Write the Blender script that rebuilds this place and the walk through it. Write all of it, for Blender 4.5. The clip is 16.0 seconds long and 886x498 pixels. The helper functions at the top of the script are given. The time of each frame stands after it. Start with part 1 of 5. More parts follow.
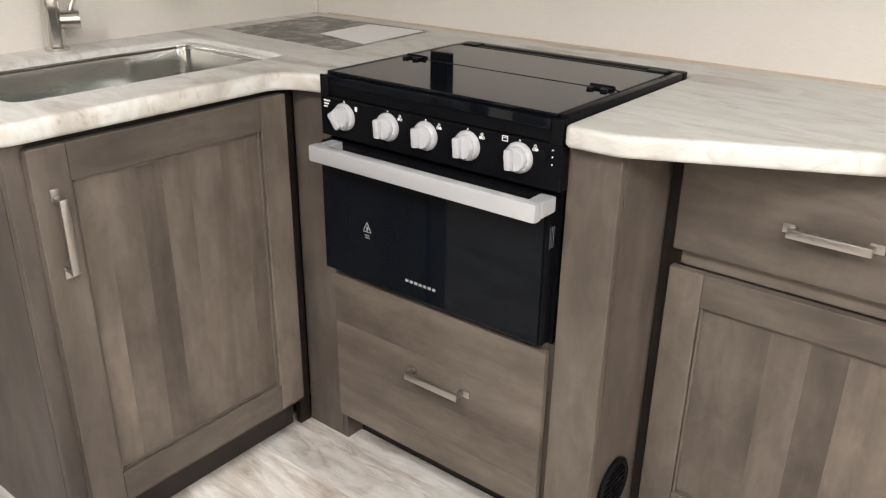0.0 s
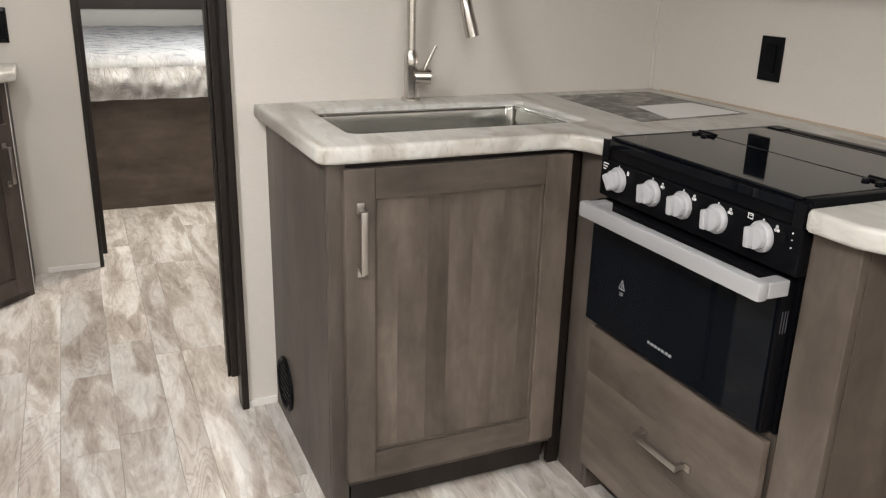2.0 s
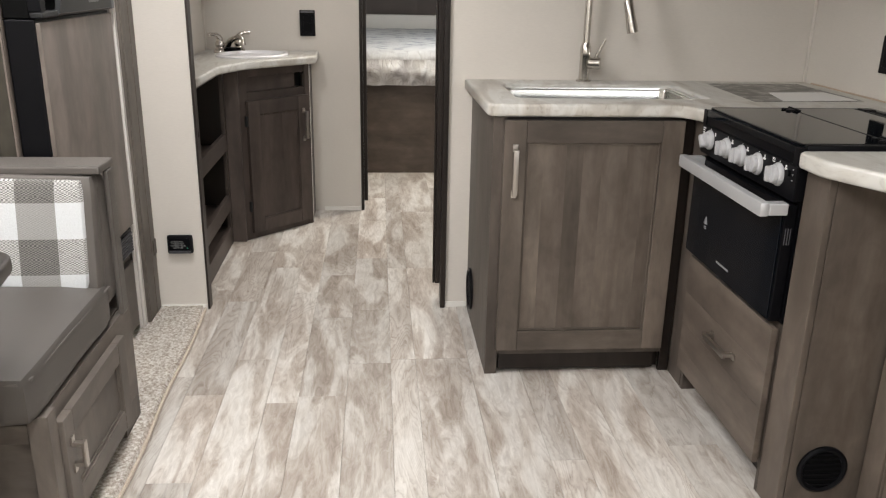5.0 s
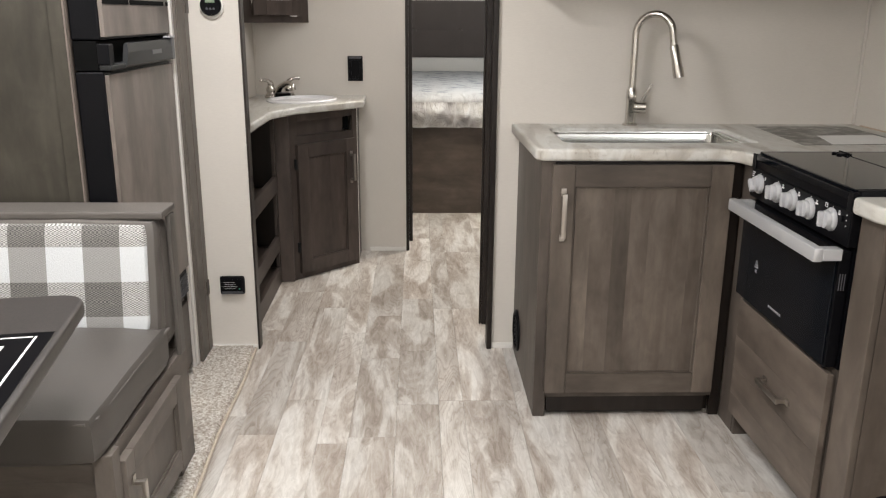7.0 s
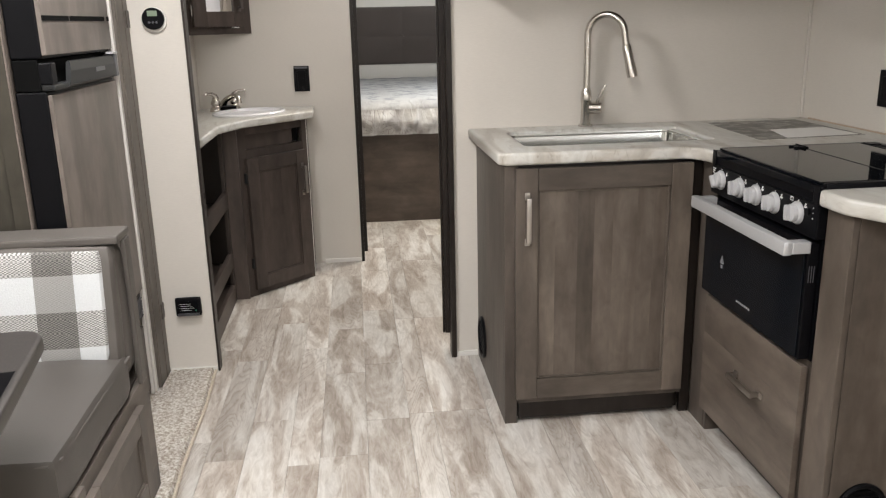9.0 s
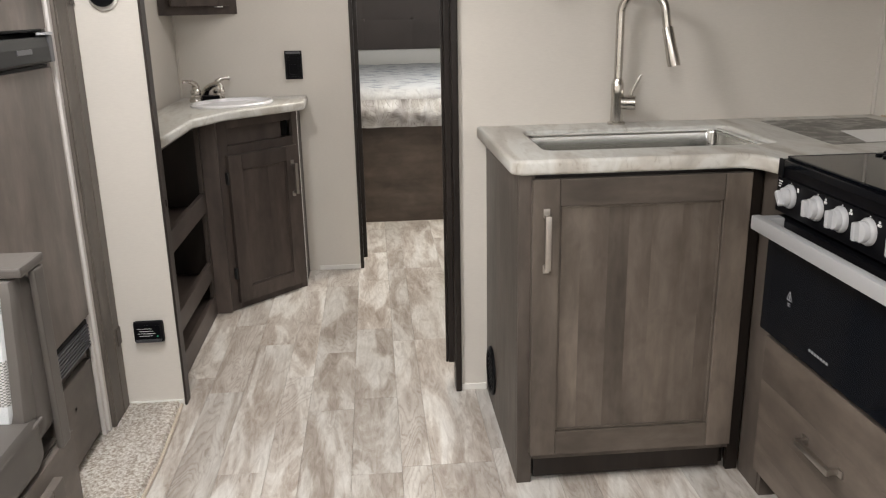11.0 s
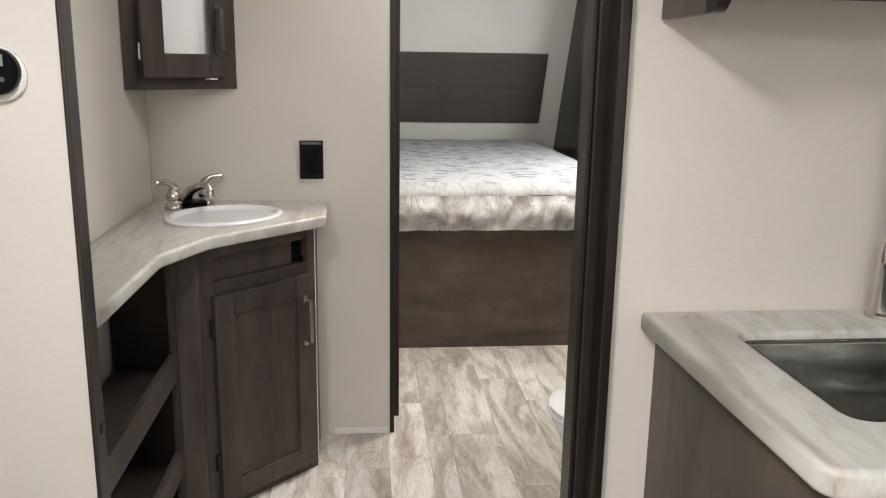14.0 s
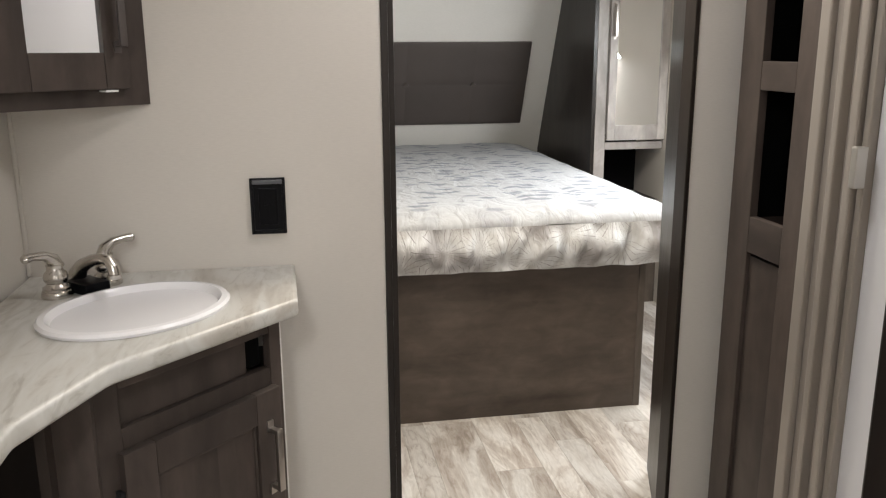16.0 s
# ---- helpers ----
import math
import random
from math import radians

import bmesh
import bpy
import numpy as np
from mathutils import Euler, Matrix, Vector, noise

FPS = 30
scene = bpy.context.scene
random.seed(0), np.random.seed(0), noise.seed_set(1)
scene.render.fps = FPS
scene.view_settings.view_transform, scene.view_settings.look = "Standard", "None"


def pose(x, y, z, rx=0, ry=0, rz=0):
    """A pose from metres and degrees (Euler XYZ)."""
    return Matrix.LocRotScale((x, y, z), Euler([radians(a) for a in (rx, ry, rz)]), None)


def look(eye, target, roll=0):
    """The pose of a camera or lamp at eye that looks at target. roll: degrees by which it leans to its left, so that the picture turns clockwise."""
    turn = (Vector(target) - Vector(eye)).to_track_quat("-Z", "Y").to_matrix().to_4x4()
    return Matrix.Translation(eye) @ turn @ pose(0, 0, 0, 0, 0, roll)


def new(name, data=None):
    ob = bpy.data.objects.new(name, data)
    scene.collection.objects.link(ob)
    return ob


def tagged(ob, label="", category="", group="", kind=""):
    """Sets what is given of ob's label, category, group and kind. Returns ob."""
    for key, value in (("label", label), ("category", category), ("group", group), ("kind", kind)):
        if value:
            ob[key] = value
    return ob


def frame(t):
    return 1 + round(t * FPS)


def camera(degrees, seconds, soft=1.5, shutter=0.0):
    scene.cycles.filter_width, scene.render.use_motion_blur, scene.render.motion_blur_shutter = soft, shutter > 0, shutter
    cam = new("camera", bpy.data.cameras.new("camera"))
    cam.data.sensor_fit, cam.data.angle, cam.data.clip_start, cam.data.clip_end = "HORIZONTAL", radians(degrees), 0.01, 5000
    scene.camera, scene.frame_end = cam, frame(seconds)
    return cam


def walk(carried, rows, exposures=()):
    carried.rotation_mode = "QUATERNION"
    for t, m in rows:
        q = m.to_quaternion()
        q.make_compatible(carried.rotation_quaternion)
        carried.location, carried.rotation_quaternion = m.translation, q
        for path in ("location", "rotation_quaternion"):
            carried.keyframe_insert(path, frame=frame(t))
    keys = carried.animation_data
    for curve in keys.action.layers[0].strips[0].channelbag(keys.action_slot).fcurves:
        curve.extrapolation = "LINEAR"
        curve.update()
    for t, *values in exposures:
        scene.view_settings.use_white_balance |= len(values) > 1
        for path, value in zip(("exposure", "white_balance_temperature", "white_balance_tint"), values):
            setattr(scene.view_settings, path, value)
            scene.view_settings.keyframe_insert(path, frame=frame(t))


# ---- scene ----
cam = camera(56.8, 16.0, 1.25)
PATH = [
    (0, (0.346, 0.59, 1.226), (-0.782, 2.035, 0.426), 0.8),
    (0.5, (0.343, 0.594, 1.233), (-0.831, 2.017, 0.461), 1.1),
    (1, (0.381, 0.67, 1.246), (-0.884, 2.038, 0.518), 1.4),
    (1.5, (0.477, 0.767, 1.214), (-1.024, 1.899, 0.531), 2.5),
    (2, (0.612, 0.689, 1.227), (-1.115, 1.465, 0.583), 1.5),
    (2.5, (0.853, 0.655, 1.24), (-0.985, 1.136, 0.614), 1.2),
    (3, (1.035, 0.74, 1.242), (-0.845, 1.018, 0.621), 3.1),
    (3.5, (1.219, 0.845, 1.215), (-0.656, 1.009, 0.539), 3.5),
    (3.7, (1.268, 0.845, 1.234), (-0.601, 0.997, 0.539), 2.4),
    (5.8, (1.452, 0.769, 1.245), (-0.452, 0.903, 0.647), 0.5),
    (6, (1.455, 0.767, 1.255), (-0.453, 0.882, 0.668), 0.5),
    (6.5, (1.445, 0.761, 1.262), (-0.471, 0.844, 0.695), 0.5),
    (7, (1.449, 0.762, 1.264), (-0.473, 0.824, 0.715), 0.4),
    (7.5, (1.463, 0.761, 1.264), (-0.462, 0.829, 0.727), 0.1),
    (8, (1.468, 0.776, 1.264), (-0.459, 0.869, 0.734), -0.5),
    (8.5, (1.448, 0.731, 1.263), (-0.474, 0.885, 0.732), -1.1),
    (8.7, (1.431, 0.7, 1.268), (-0.485, 0.901, 0.732), -1.3),
    (10.8, (1.024, 0.801, 1.24), (-0.89, 0.893, 0.667), -1.3),
    (11, (0.946, 0.794, 1.242), (-0.965, 0.949, 0.672), -1.1),
    (11.5, (0.704, 0.734, 1.264), (-1.205, 0.962, 0.714), -0.1),
    (12, (0.6, 0.686, 1.281), (-1.335, 0.661, 0.777), -0.1),
    (12.5, (0.387, 0.797, 1.275), (-1.556, 0.685, 0.812), 0.9),
    (13, (0.25, 0.823, 1.288), (-1.693, 0.727, 0.827), 0.9),
    (13.5, (0.039, 0.708, 1.303), (-1.906, 0.729, 0.838), 0.5),
    (14, (-0.183, 0.612, 1.316), (-2.123, 0.803, 0.872), 0.9),
    (14.5, (-0.412, 0.592, 1.294), (-2.351, 0.761, 0.836), 1.8),
    (15, (-0.618, 0.632, 1.321), (-2.564, 0.664, 0.857), 1.4),
    (15.5, (-0.822, 0.6, 1.3), (-2.762, 0.661, 0.82), 0.5),
    (16, (-1.087, 0.511, 1.328), (-3.002, 0.847, 0.86), -0.3),
]
walk(cam, [(t, look(eye, target, roll)) for t, eye, target, roll in PATH],
     exposures=((0.0, 0.52), (1.2, 0.45), (2.5, -0.02), (9.0, -0.05), (11.0, -0.05), (13.0, 0.0), (16.0, 0.0)))

# ---- world and light ----
world = bpy.data.worlds.new("world")
scene.world = world
world.use_nodes = True
sky = world.node_tree.nodes.new("ShaderNodeTexSky")
sky.sky_type, sky.sun_disc = "NISHITA", False
sky.sun_elevation, sky.sun_rotation = radians(40), radians(120)
world.node_tree.links.new(sky.outputs[0], world.node_tree.nodes["Background"].inputs[0])
world.node_tree.nodes["Background"].inputs[1].default_value = 0.1


def lamp(name, place, target, w, h, watts, colour):
    data = bpy.data.lights.new(name, "AREA")
    data.shape, data.size, data.size_y, data.energy, data.color = "RECTANGLE", w, h, watts, colour
    ob = new(name, data)
    ob.matrix_world = look(place, target)
    return ob


WARM, COOL = (1.0, 0.985, 0.978), (0.96, 0.985, 1.0)
lamp("ceiling_lamp", (-0.55, 0.24, 1.97), (-0.55, 0.241, 0), 0.4, 0.2, 25, WARM)
lamp("ceiling_lamp", (0.9, 0.6, 1.97), (0.9, 0.601, 0), 0.5, 0.25, 27, WARM)
lamp("ceiling_lamp", (2.2, 0.7, 1.97), (2.2, 0.701, 0), 0.5, 0.25, 32, WARM)
# unseen fill added in the slide-out to brighten the left side
lamp("dinette_lamp", (0.35, -0.5, 1.90), (0.35, -0.501, 0), 0.4, 0.2, 20, WARM)
lamp("bath_lamp", (-2.5, 0.95, 1.97), (-2.5, 0.951, 0), 0.25, 0.2, 6.0, (1.0, 0.965, 0.955))
lamp("bedroom_lamp", (-3.27, 1.15, 1.97), (-3.27, 1.151, 0), 0.3, 0.3, 22, (1.0, 0.92, 0.80))
lamp("bedroom_window_light", (-4.1, 2.34, 1.35), (-4.1, 1.0, 0.5), 0.7, 0.5, 40, COOL)
lamp("living_window_light", (2.2, 2.3, 1.3), (1.0, 0.8, 0.6), 0.9, 0.6, 14, COOL)


# ---- materials ----
def material(name, base=(0.5, 0.5, 0.5), rough=0.5, metal=0.0, shine=0.5):
    m = bpy.data.materials.new(name)
    m.use_nodes = True
    b = m.node_tree.nodes["Principled BSDF"]
    b.inputs["Base Color"].default_value = (*base, 1)
    b.inputs["Roughness"].default_value, b.inputs["Metallic"].default_value = rough, metal
    b.inputs["Specular IOR Level"].default_value = shine
    return m, m.node_tree, b


def coords(nt, scale, spin=0.0, spread=9.0):
    """Object coordinates, shifted by the object's own random number."""
    n = nt.nodes
    tc, info = n.new("ShaderNodeTexCoord"), n.new("ShaderNodeObjectInfo")
    mul, add, mp = n.new("ShaderNodeMath"), n.new("ShaderNodeVectorMath"), n.new("ShaderNodeMapping")
    mul.operation, mul.inputs[1].default_value = "MULTIPLY", spread
    nt.links.new(info.outputs["Random"], mul.inputs[0])
    nt.links.new(tc.outputs["Object"], add.inputs[0])
    nt.links.new(mul.outputs[0], add.inputs[1])
    nt.links.new(add.outputs[0], mp.inputs[0])
    mp.inputs["Scale"].default_value, mp.inputs["Rotation"].default_value[2] = scale, spin
    return mp.outputs[0], info.outputs["Random"]


def noise_tex(nt, vec, scale, detail=4.0, rough=0.55, warp=0.0):
    t = nt.nodes.new("ShaderNodeTexNoise")
    t.inputs["Scale"].default_value, t.inputs["Detail"].default_value = scale, detail
    t.inputs["Roughness"].default_value, t.inputs["Distortion"].default_value = rough, warp
    nt.links.new(vec, t.inputs["Vector"])
    return t.outputs["Fac"]


def ramp(nt, fac, *stops):
    r = nt.nodes.new("ShaderNodeValToRGB")
    while len(r.color_ramp.elements) < len(stops):
        r.color_ramp.elements.new(0.5)
    for e, (p, c) in zip(r.color_ramp.elements, stops):
        e.position, e.color = p, (*c, 1)
    nt.links.new(fac, r.inputs[0])
    return r.outputs[0]


def mixc(nt, fac, a, b, mode="MIX"):
    x = nt.nodes.new("ShaderNodeMix")
    x.data_type, x.blend_type = "RGBA", mode
    for k, v in ((0, fac), (6, a), (7, b)):
        if isinstance(v, (int, float)):
            x.inputs[k].default_value = v
        elif isinstance(v, tuple):
            x.inputs[k].default_value = (*v, 1)
        else:
            nt.links.new(v, x.inputs[k])
    return x.outputs[2]


def bump(nt, b, height, strength, dist=0.001):
    n = nt.nodes.new("ShaderNodeBump")
    n.inputs["Strength"].default_value, n.inputs["Distance"].default_value = strength, dist
    nt.links.new(height, n.inputs["Height"])
    nt.links.new(n.outputs[0], b.inputs["Normal"])


def gain(nt, fac, lo, hi):
    r = nt.nodes.new("ShaderNodeMapRange")
    r.inputs["To Min"].default_value, r.inputs["To Max"].default_value = lo, hi
    nt.links.new(fac, r.inputs["Value"])
    return r.outputs[0]


def wood(name, dark, light, axis="z", rough=0.42, vary=0.3):
    m, nt, b = material(name, rough=rough, shine=0.3)
    k = {"x": (0.12, 1, 1), "y": (1, 0.12, 1), "z": (1, 1, 0.12)}[axis]
    soft = {"x": (0.35, 1, 1), "y": (1, 0.35, 1), "z": (1, 1, 0.35)}[axis]
    vec, rnd = coords(nt, k)
    fine = noise_tex(nt, vec, 55, 6, 0.65, 0.4)
    broad = noise_tex(nt, vec, 8, 3, 0.5, 0.8)
    vec2, _ = coords(nt, soft)
    cloud = noise_tex(nt, vec2, 7, 4, 0.55, 0.4)
    c = ramp(nt, broad, (0.3, dark), (0.72, light))
    c = mixc(nt, 0.13, c, ramp(nt, fine, (0.35, tuple(v * 0.7 for v in dark)), (0.65, tuple(v * 1.1 for v in light))))
    tone = gain(nt, rnd, 1 - vary, 1 + vary)
    vec3, _ = coords(nt, tuple((1 + 2 * v) / 3 for v in soft))
    spot = noise_tex(nt, vec3, 19, 5, 0.6, 0.6)
    rub = nt.nodes.new("ShaderNodeMath")
    rub.operation = "MULTIPLY"
    nt.links.new(gain(nt, cloud, 0.35, 1.65), rub.inputs[0])
    nt.links.new(gain(nt, spot, 0.6, 1.4), rub.inputs[1])
    blot = rub.outputs[0]
    mul = nt.nodes.new("ShaderNodeMath")
    mul.operation = "MULTIPLY"
    nt.links.new(tone, mul.inputs[0])
    nt.links.new(blot, mul.inputs[1])
    c = mixc(nt, 1.0, c, mul.outputs[0], "MULTIPLY")
    nt.links.new(c, b.inputs["Base Color"])
    nt.links.new(gain(nt, fine, rough - 0.07, rough + 0.1), b.inputs["Roughness"])
    bump(nt, b, fine, 0.12)
    return m


DK, LT = (0.073, 0.0585, 0.0475), (0.134, 0.110, 0.091)
M_WOOD = wood("stained_maple", DK, LT, "z", vary=0.16)
M_WOODX = wood("stained_maple_along_x", DK, LT, "x", vary=0.16)
M_WOODY = wood("stained_maple_along_y", DK, LT, "y", vary=0.16)
M_STRIP = wood("stained_maple_strip", DK, LT, "z", vary=0.27)
M_FACE = wood("stained_face_frame", (0.056, 0.0455, 0.038), (0.093, 0.0765, 0.0645), "z", vary=0.12)
GDK, GLT = (0.088, 0.0745, 0.064), (0.146, 0.1255, 0.109)
M_GREYWOOD = wood("grey_stained_maple", GDK, GLT, "z", vary=0.1)
M_GREYWOODX = wood("grey_stained_maple_along_x", GDK, GLT, "x", vary=0.1)
M_GREYWOODY = wood("grey_stained_maple_along_y", GDK, GLT, "y", vary=0.1)
M_PALE = wood("pale_bead_highlight", (0.20, 0.165, 0.145), (0.275, 0.23, 0.205), "z", 0.38, 0.1)
# M_DARK: foil of the trims, also painted shade in cabinet corners and recesses
M_DARK = wood("dark_foil_and_shade", (0.011, 0.0078, 0.0063), (0.021, 0.0158, 0.0128), "z", 0.34, 0.1)
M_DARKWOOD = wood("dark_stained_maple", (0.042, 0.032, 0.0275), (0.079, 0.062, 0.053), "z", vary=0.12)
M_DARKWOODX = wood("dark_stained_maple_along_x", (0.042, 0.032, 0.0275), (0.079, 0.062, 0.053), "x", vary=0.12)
M_JAMB = wood("dark_jamb_foil", (0.024, 0.0185, 0.016), (0.042, 0.033, 0.0285), "z", 0.36, 0.1)
M_BEDWOOD = wood("bed_foil", (0.058, 0.044, 0.035), (0.092, 0.073, 0.059), "y", 0.36, 0.08)
M_DARKSIDE = wood("black_brown_foil", (0.015, 0.012, 0.0105), (0.028, 0.023, 0.0205), "z", 0.32, 0.05)
M_WARDROBE = wood("light_grey_foil", (0.30, 0.275, 0.258), (0.40, 0.375, 0.355), "z", 0.4, 0.06)
M_FRIDGE = wood("fridge_foil", (0.118, 0.098, 0.086), (0.185, 0.157, 0.139), "z", 0.36, 0.1)
M_PANEL = wood("grey_foil_panel", (0.038, 0.034, 0.0265), (0.058, 0.052, 0.041), "z", 0.4, 0.08)


def wall_paint(name, base):
    m, nt, b = material(name, base, 0.62)
    vec, _ = coords(nt, (1, 1, 1), spread=0)
    weave, _ = coords(nt, (60, 60, 500), spread=0)
    a, w = noise_tex(nt, vec, 3, 3), noise_tex(nt, weave, 1, 3)
    c = mixc(nt, 1.0, base, gain(nt, a, 0.94, 1.06), "MULTIPLY")
    c = mixc(nt, 1.0, c, gain(nt, w, 0.93, 1.07), "MULTIPLY")
    nt.links.new(c, b.inputs["Base Color"])
    bump(nt, b, w, 0.25, 0.0008)
    return m


M_WALL = wall_paint("linen_wallboard", (0.60, 0.563, 0.512))
M_WHITE_WALL = wall_paint("white_wallboard", (0.74, 0.725, 0.69))
M_CEIL = wall_paint("white_ceiling_board", (0.75, 0.74, 0.71))


def stone():
    m, nt, b = material("marbled_laminate", rough=0.36)
    vec, _ = coords(nt, (1.0, 3.4, 2.4), 0.45, 0)
    a = noise_tex(nt, vec, 1.9, 4, 0.5, 1.3)
    f = noise_tex(nt, vec, 8, 6, 0.64, 1.8)
    c = ramp(nt, a, (0.30, (0.27, 0.235, 0.195)), (0.40, (0.43, 0.395, 0.345)), (0.46, (0.565, 0.55, 0.51)), (0.53, (0.60, 0.595, 0.565)), (0.58, (0.48, 0.465, 0.425)), (0.66, (0.585, 0.58, 0.55)))
    c = mixc(nt, 0.36, c, ramp(nt, f, (0.34, (0.27, 0.24, 0.20)), (0.45, (0.53, 0.51, 0.47)), (0.75, (0.64, 0.635, 0.61))))
    c = mixc(nt, 1.0, c, (0.965, 0.965, 0.965), "MULTIPLY")
    nt.links.new(c, b.inputs["Base Color"])
    return m


M_STONE = stone()


def plank_vinyl():
    m, nt, b = material("whitewashed_plank_vinyl", rough=0.4)
    n = nt.nodes
    vec, rnd = coords(nt, (0.22, 1, 1), 0, 30)
    big = noise_tex(nt, vec, 7.5, 5, 0.56, 1.5)
    veins = noise_tex(nt, vec, 34, 7, 0.74, 1.6)
    fine = noise_tex(nt, vec, 85, 5, 0.7)
    # growth rings as contours of the slow noise, worn away in places
    slow = noise_tex(nt, vec, 6.5, 2, 0.4, 0.9)
    bend = n.new("ShaderNodeMath")
    bend.operation, bend.inputs[1].default_value = "MULTIPLY_ADD", 0.10
    nt.links.new(veins, bend.inputs[0])
    nt.links.new(slow, bend.inputs[2])
    tri = n.new("ShaderNodeMath")
    tri.operation, tri.inputs[1].default_value = "PINGPONG", 0.024
    nt.links.new(bend.outputs[0], tri.inputs[0])
    ring = n.new("ShaderNodeMath")
    ring.operation, ring.inputs[1].default_value = "MULTIPLY", 41.0
    nt.links.new(tri.outputs[0], ring.inputs[0])
    c = ramp(nt, big, (0.37, (0.285, 0.230, 0.187)), (0.445, (0.378, 0.322, 0.274)), (0.495, (0.462, 0.413, 0.364)), (0.525, (0.600, 0.562, 0.514)), (0.62, (0.705, 0.680, 0.640)))
    c = mixc(nt, 0.34, c, ramp(nt, veins, (0.38, (0.23, 0.182, 0.147)), (0.5, (0.51, 0.465, 0.415)), (0.62, (0.73, 0.70, 0.655))))
    worn = ramp(nt, noise_tex(nt, vec, 4.5, 2), (0.49, (0.02, 0.02, 0.02)), (0.60, (0.34, 0.34, 0.34)))
    c = mixc(nt, worn, c, ramp(nt, ring.outputs[0], (0.04, (0.235, 0.190, 0.156)), (0.20, (0.47, 0.425, 0.378)), (0.6, (0.64, 0.605, 0.56))))
    c = mixc(nt, 1.0, c, gain(nt, fine, 0.86, 1.12), "MULTIPLY")
    c = mixc(nt, 1.0, c, gain(nt, rnd, 0.76, 1.10), "MULTIPLY")
    nt.links.new(c, b.inputs["Base Color"])
    nt.links.new(gain(nt, fine, 0.34, 0.5), b.inputs["Roughness"])
    bump(nt, b, fine, 0.1)
    return m


M_PLANK = plank_vinyl()
M_JOINT = material("floor_joint", (0.30, 0.26, 0.22), 0.7)[0]


def speckle(name, a, c, scale, rough=0.9, height=0.6):
    m, nt, b = material(name, rough=rough)
    vec, _ = coords(nt, (1, 1, 1))
    f = noise_tex(nt, vec, scale, 2, 0.7)
    g = noise_tex(nt, vec, 6, 3)
    col = mixc(nt, 1.0, ramp(nt, f, (0.36, a), (0.64, c)), gain(nt, g, 0.88, 1.1), "MULTIPLY")
    nt.links.new(col, b.inputs["Base Color"])
    bump(nt, b, f, height, 0.003)
    return m


M_CARPET = speckle("flecked_carpet", (0.50, 0.42, 0.34), (1.0, 0.97, 0.92), 115, height=0.9)
M_CARPET_EDGE = speckle("carpet_binding", (0.42, 0.35, 0.28), (0.60, 0.52, 0.43), 300)


def brushed(name, base, rough, stretch=(1, 1, 1)):
    m, nt, b = material(name, base, rough, 1.0)
    vec, _ = coords(nt, stretch)
    f = noise_tex(nt, vec, 120, 3)
    nt.links.new(gain(nt, f, rough - 0.03, rough + 0.04), b.inputs["Roughness"])
    return m


M_STEEL = material("brushed_steel", (0.54, 0.545, 0.53), 0.13, 1.0)[0]
M_NICKEL = brushed("satin_nickel", (0.62, 0.59, 0.55), 0.23)
M_PULL = brushed("brushed_nickel", (0.47, 0.44, 0.41), 0.32)
M_SILVER = material("silver_paint", (0.62, 0.625, 0.64), 0.38, 0.55)[0]
M_BLACK = material("black_enamel", (0.004, 0.004, 0.005), 0.28, shine=0.08)[0]
M_GLASS = material("black_glass", (0.003, 0.004, 0.006), 0.04, shine=0.4)[0]
M_OVEN = material("smoked_oven_glass", (0.003, 0.0045, 0.007), 0.05, shine=0.17)[0]
M_PLASTIC = material("black_plastic", (0.005, 0.005, 0.006), 0.35, shine=0.1)[0]
M_GRIP = material("dark_grey_plastic", (0.017, 0.0175, 0.018), 0.45, shine=0.25)[0]
M_GREYPL = material("grey_plastic", (0.09, 0.09, 0.1), 0.35)[0]
M_KNOB = material("light_grey_knob", (0.42, 0.42, 0.43), 0.35)[0]
M_GREYMARK = material("grey_print", (0.3, 0.3, 0.31), 0.4)[0]
M_PRINT = material("white_print", (0.75, 0.75, 0.75), 0.5)[0]
M_WHITE = material("white_glazed", (0.8, 0.79, 0.80), 0.22)[0]
M_WTRIM = material("white_vinyl_trim", (0.72, 0.7, 0.66), 0.4)[0]
M_SEAL = material("pale_grey_vinyl", (0.58, 0.545, 0.52), 0.5)[0]
M_ALU = brushed("satin_aluminium", (0.6, 0.58, 0.55), 0.4)
M_RIB = material("grey_beige_aluminium", (0.33, 0.295, 0.26), 0.35, 0.3)[0]
M_FROST = material("frosted_white_panel", (0.72, 0.72, 0.74), 0.3)[0]
M_MIRROR = material("mirror", (0.9, 0.9, 0.9), 0.015, 1.0)[0]
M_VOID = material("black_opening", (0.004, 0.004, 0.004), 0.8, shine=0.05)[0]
M_PAPER = material("white_paper", (0.78, 0.77, 0.75), 0.6)[0]
M_LCD = material("display_grey_green", (0.22, 0.27, 0.2), 0.2)[0]
M_LED = material("green_mark", (0.05, 0.35, 0.22), 0.4)[0]


def leather(name, base):
    m, nt, b = material(name, base, 0.42)
    vec, _ = coords(nt, (1, 1, 1))
    v = nt.nodes.new("ShaderNodeTexVoronoi")
    v.inputs["Scale"].default_value = 420
    nt.links.new(vec, v.inputs["Vector"])
    g = noise_tex(nt, vec, 5, 3)
    nt.links.new(mixc(nt, 1.0, base, gain(nt, g, 0.85, 1.15), "MULTIPLY"), b.inputs["Base Color"])
    bump(nt, b, v.outputs["Distance"], 0.3, 0.0006)
    return m


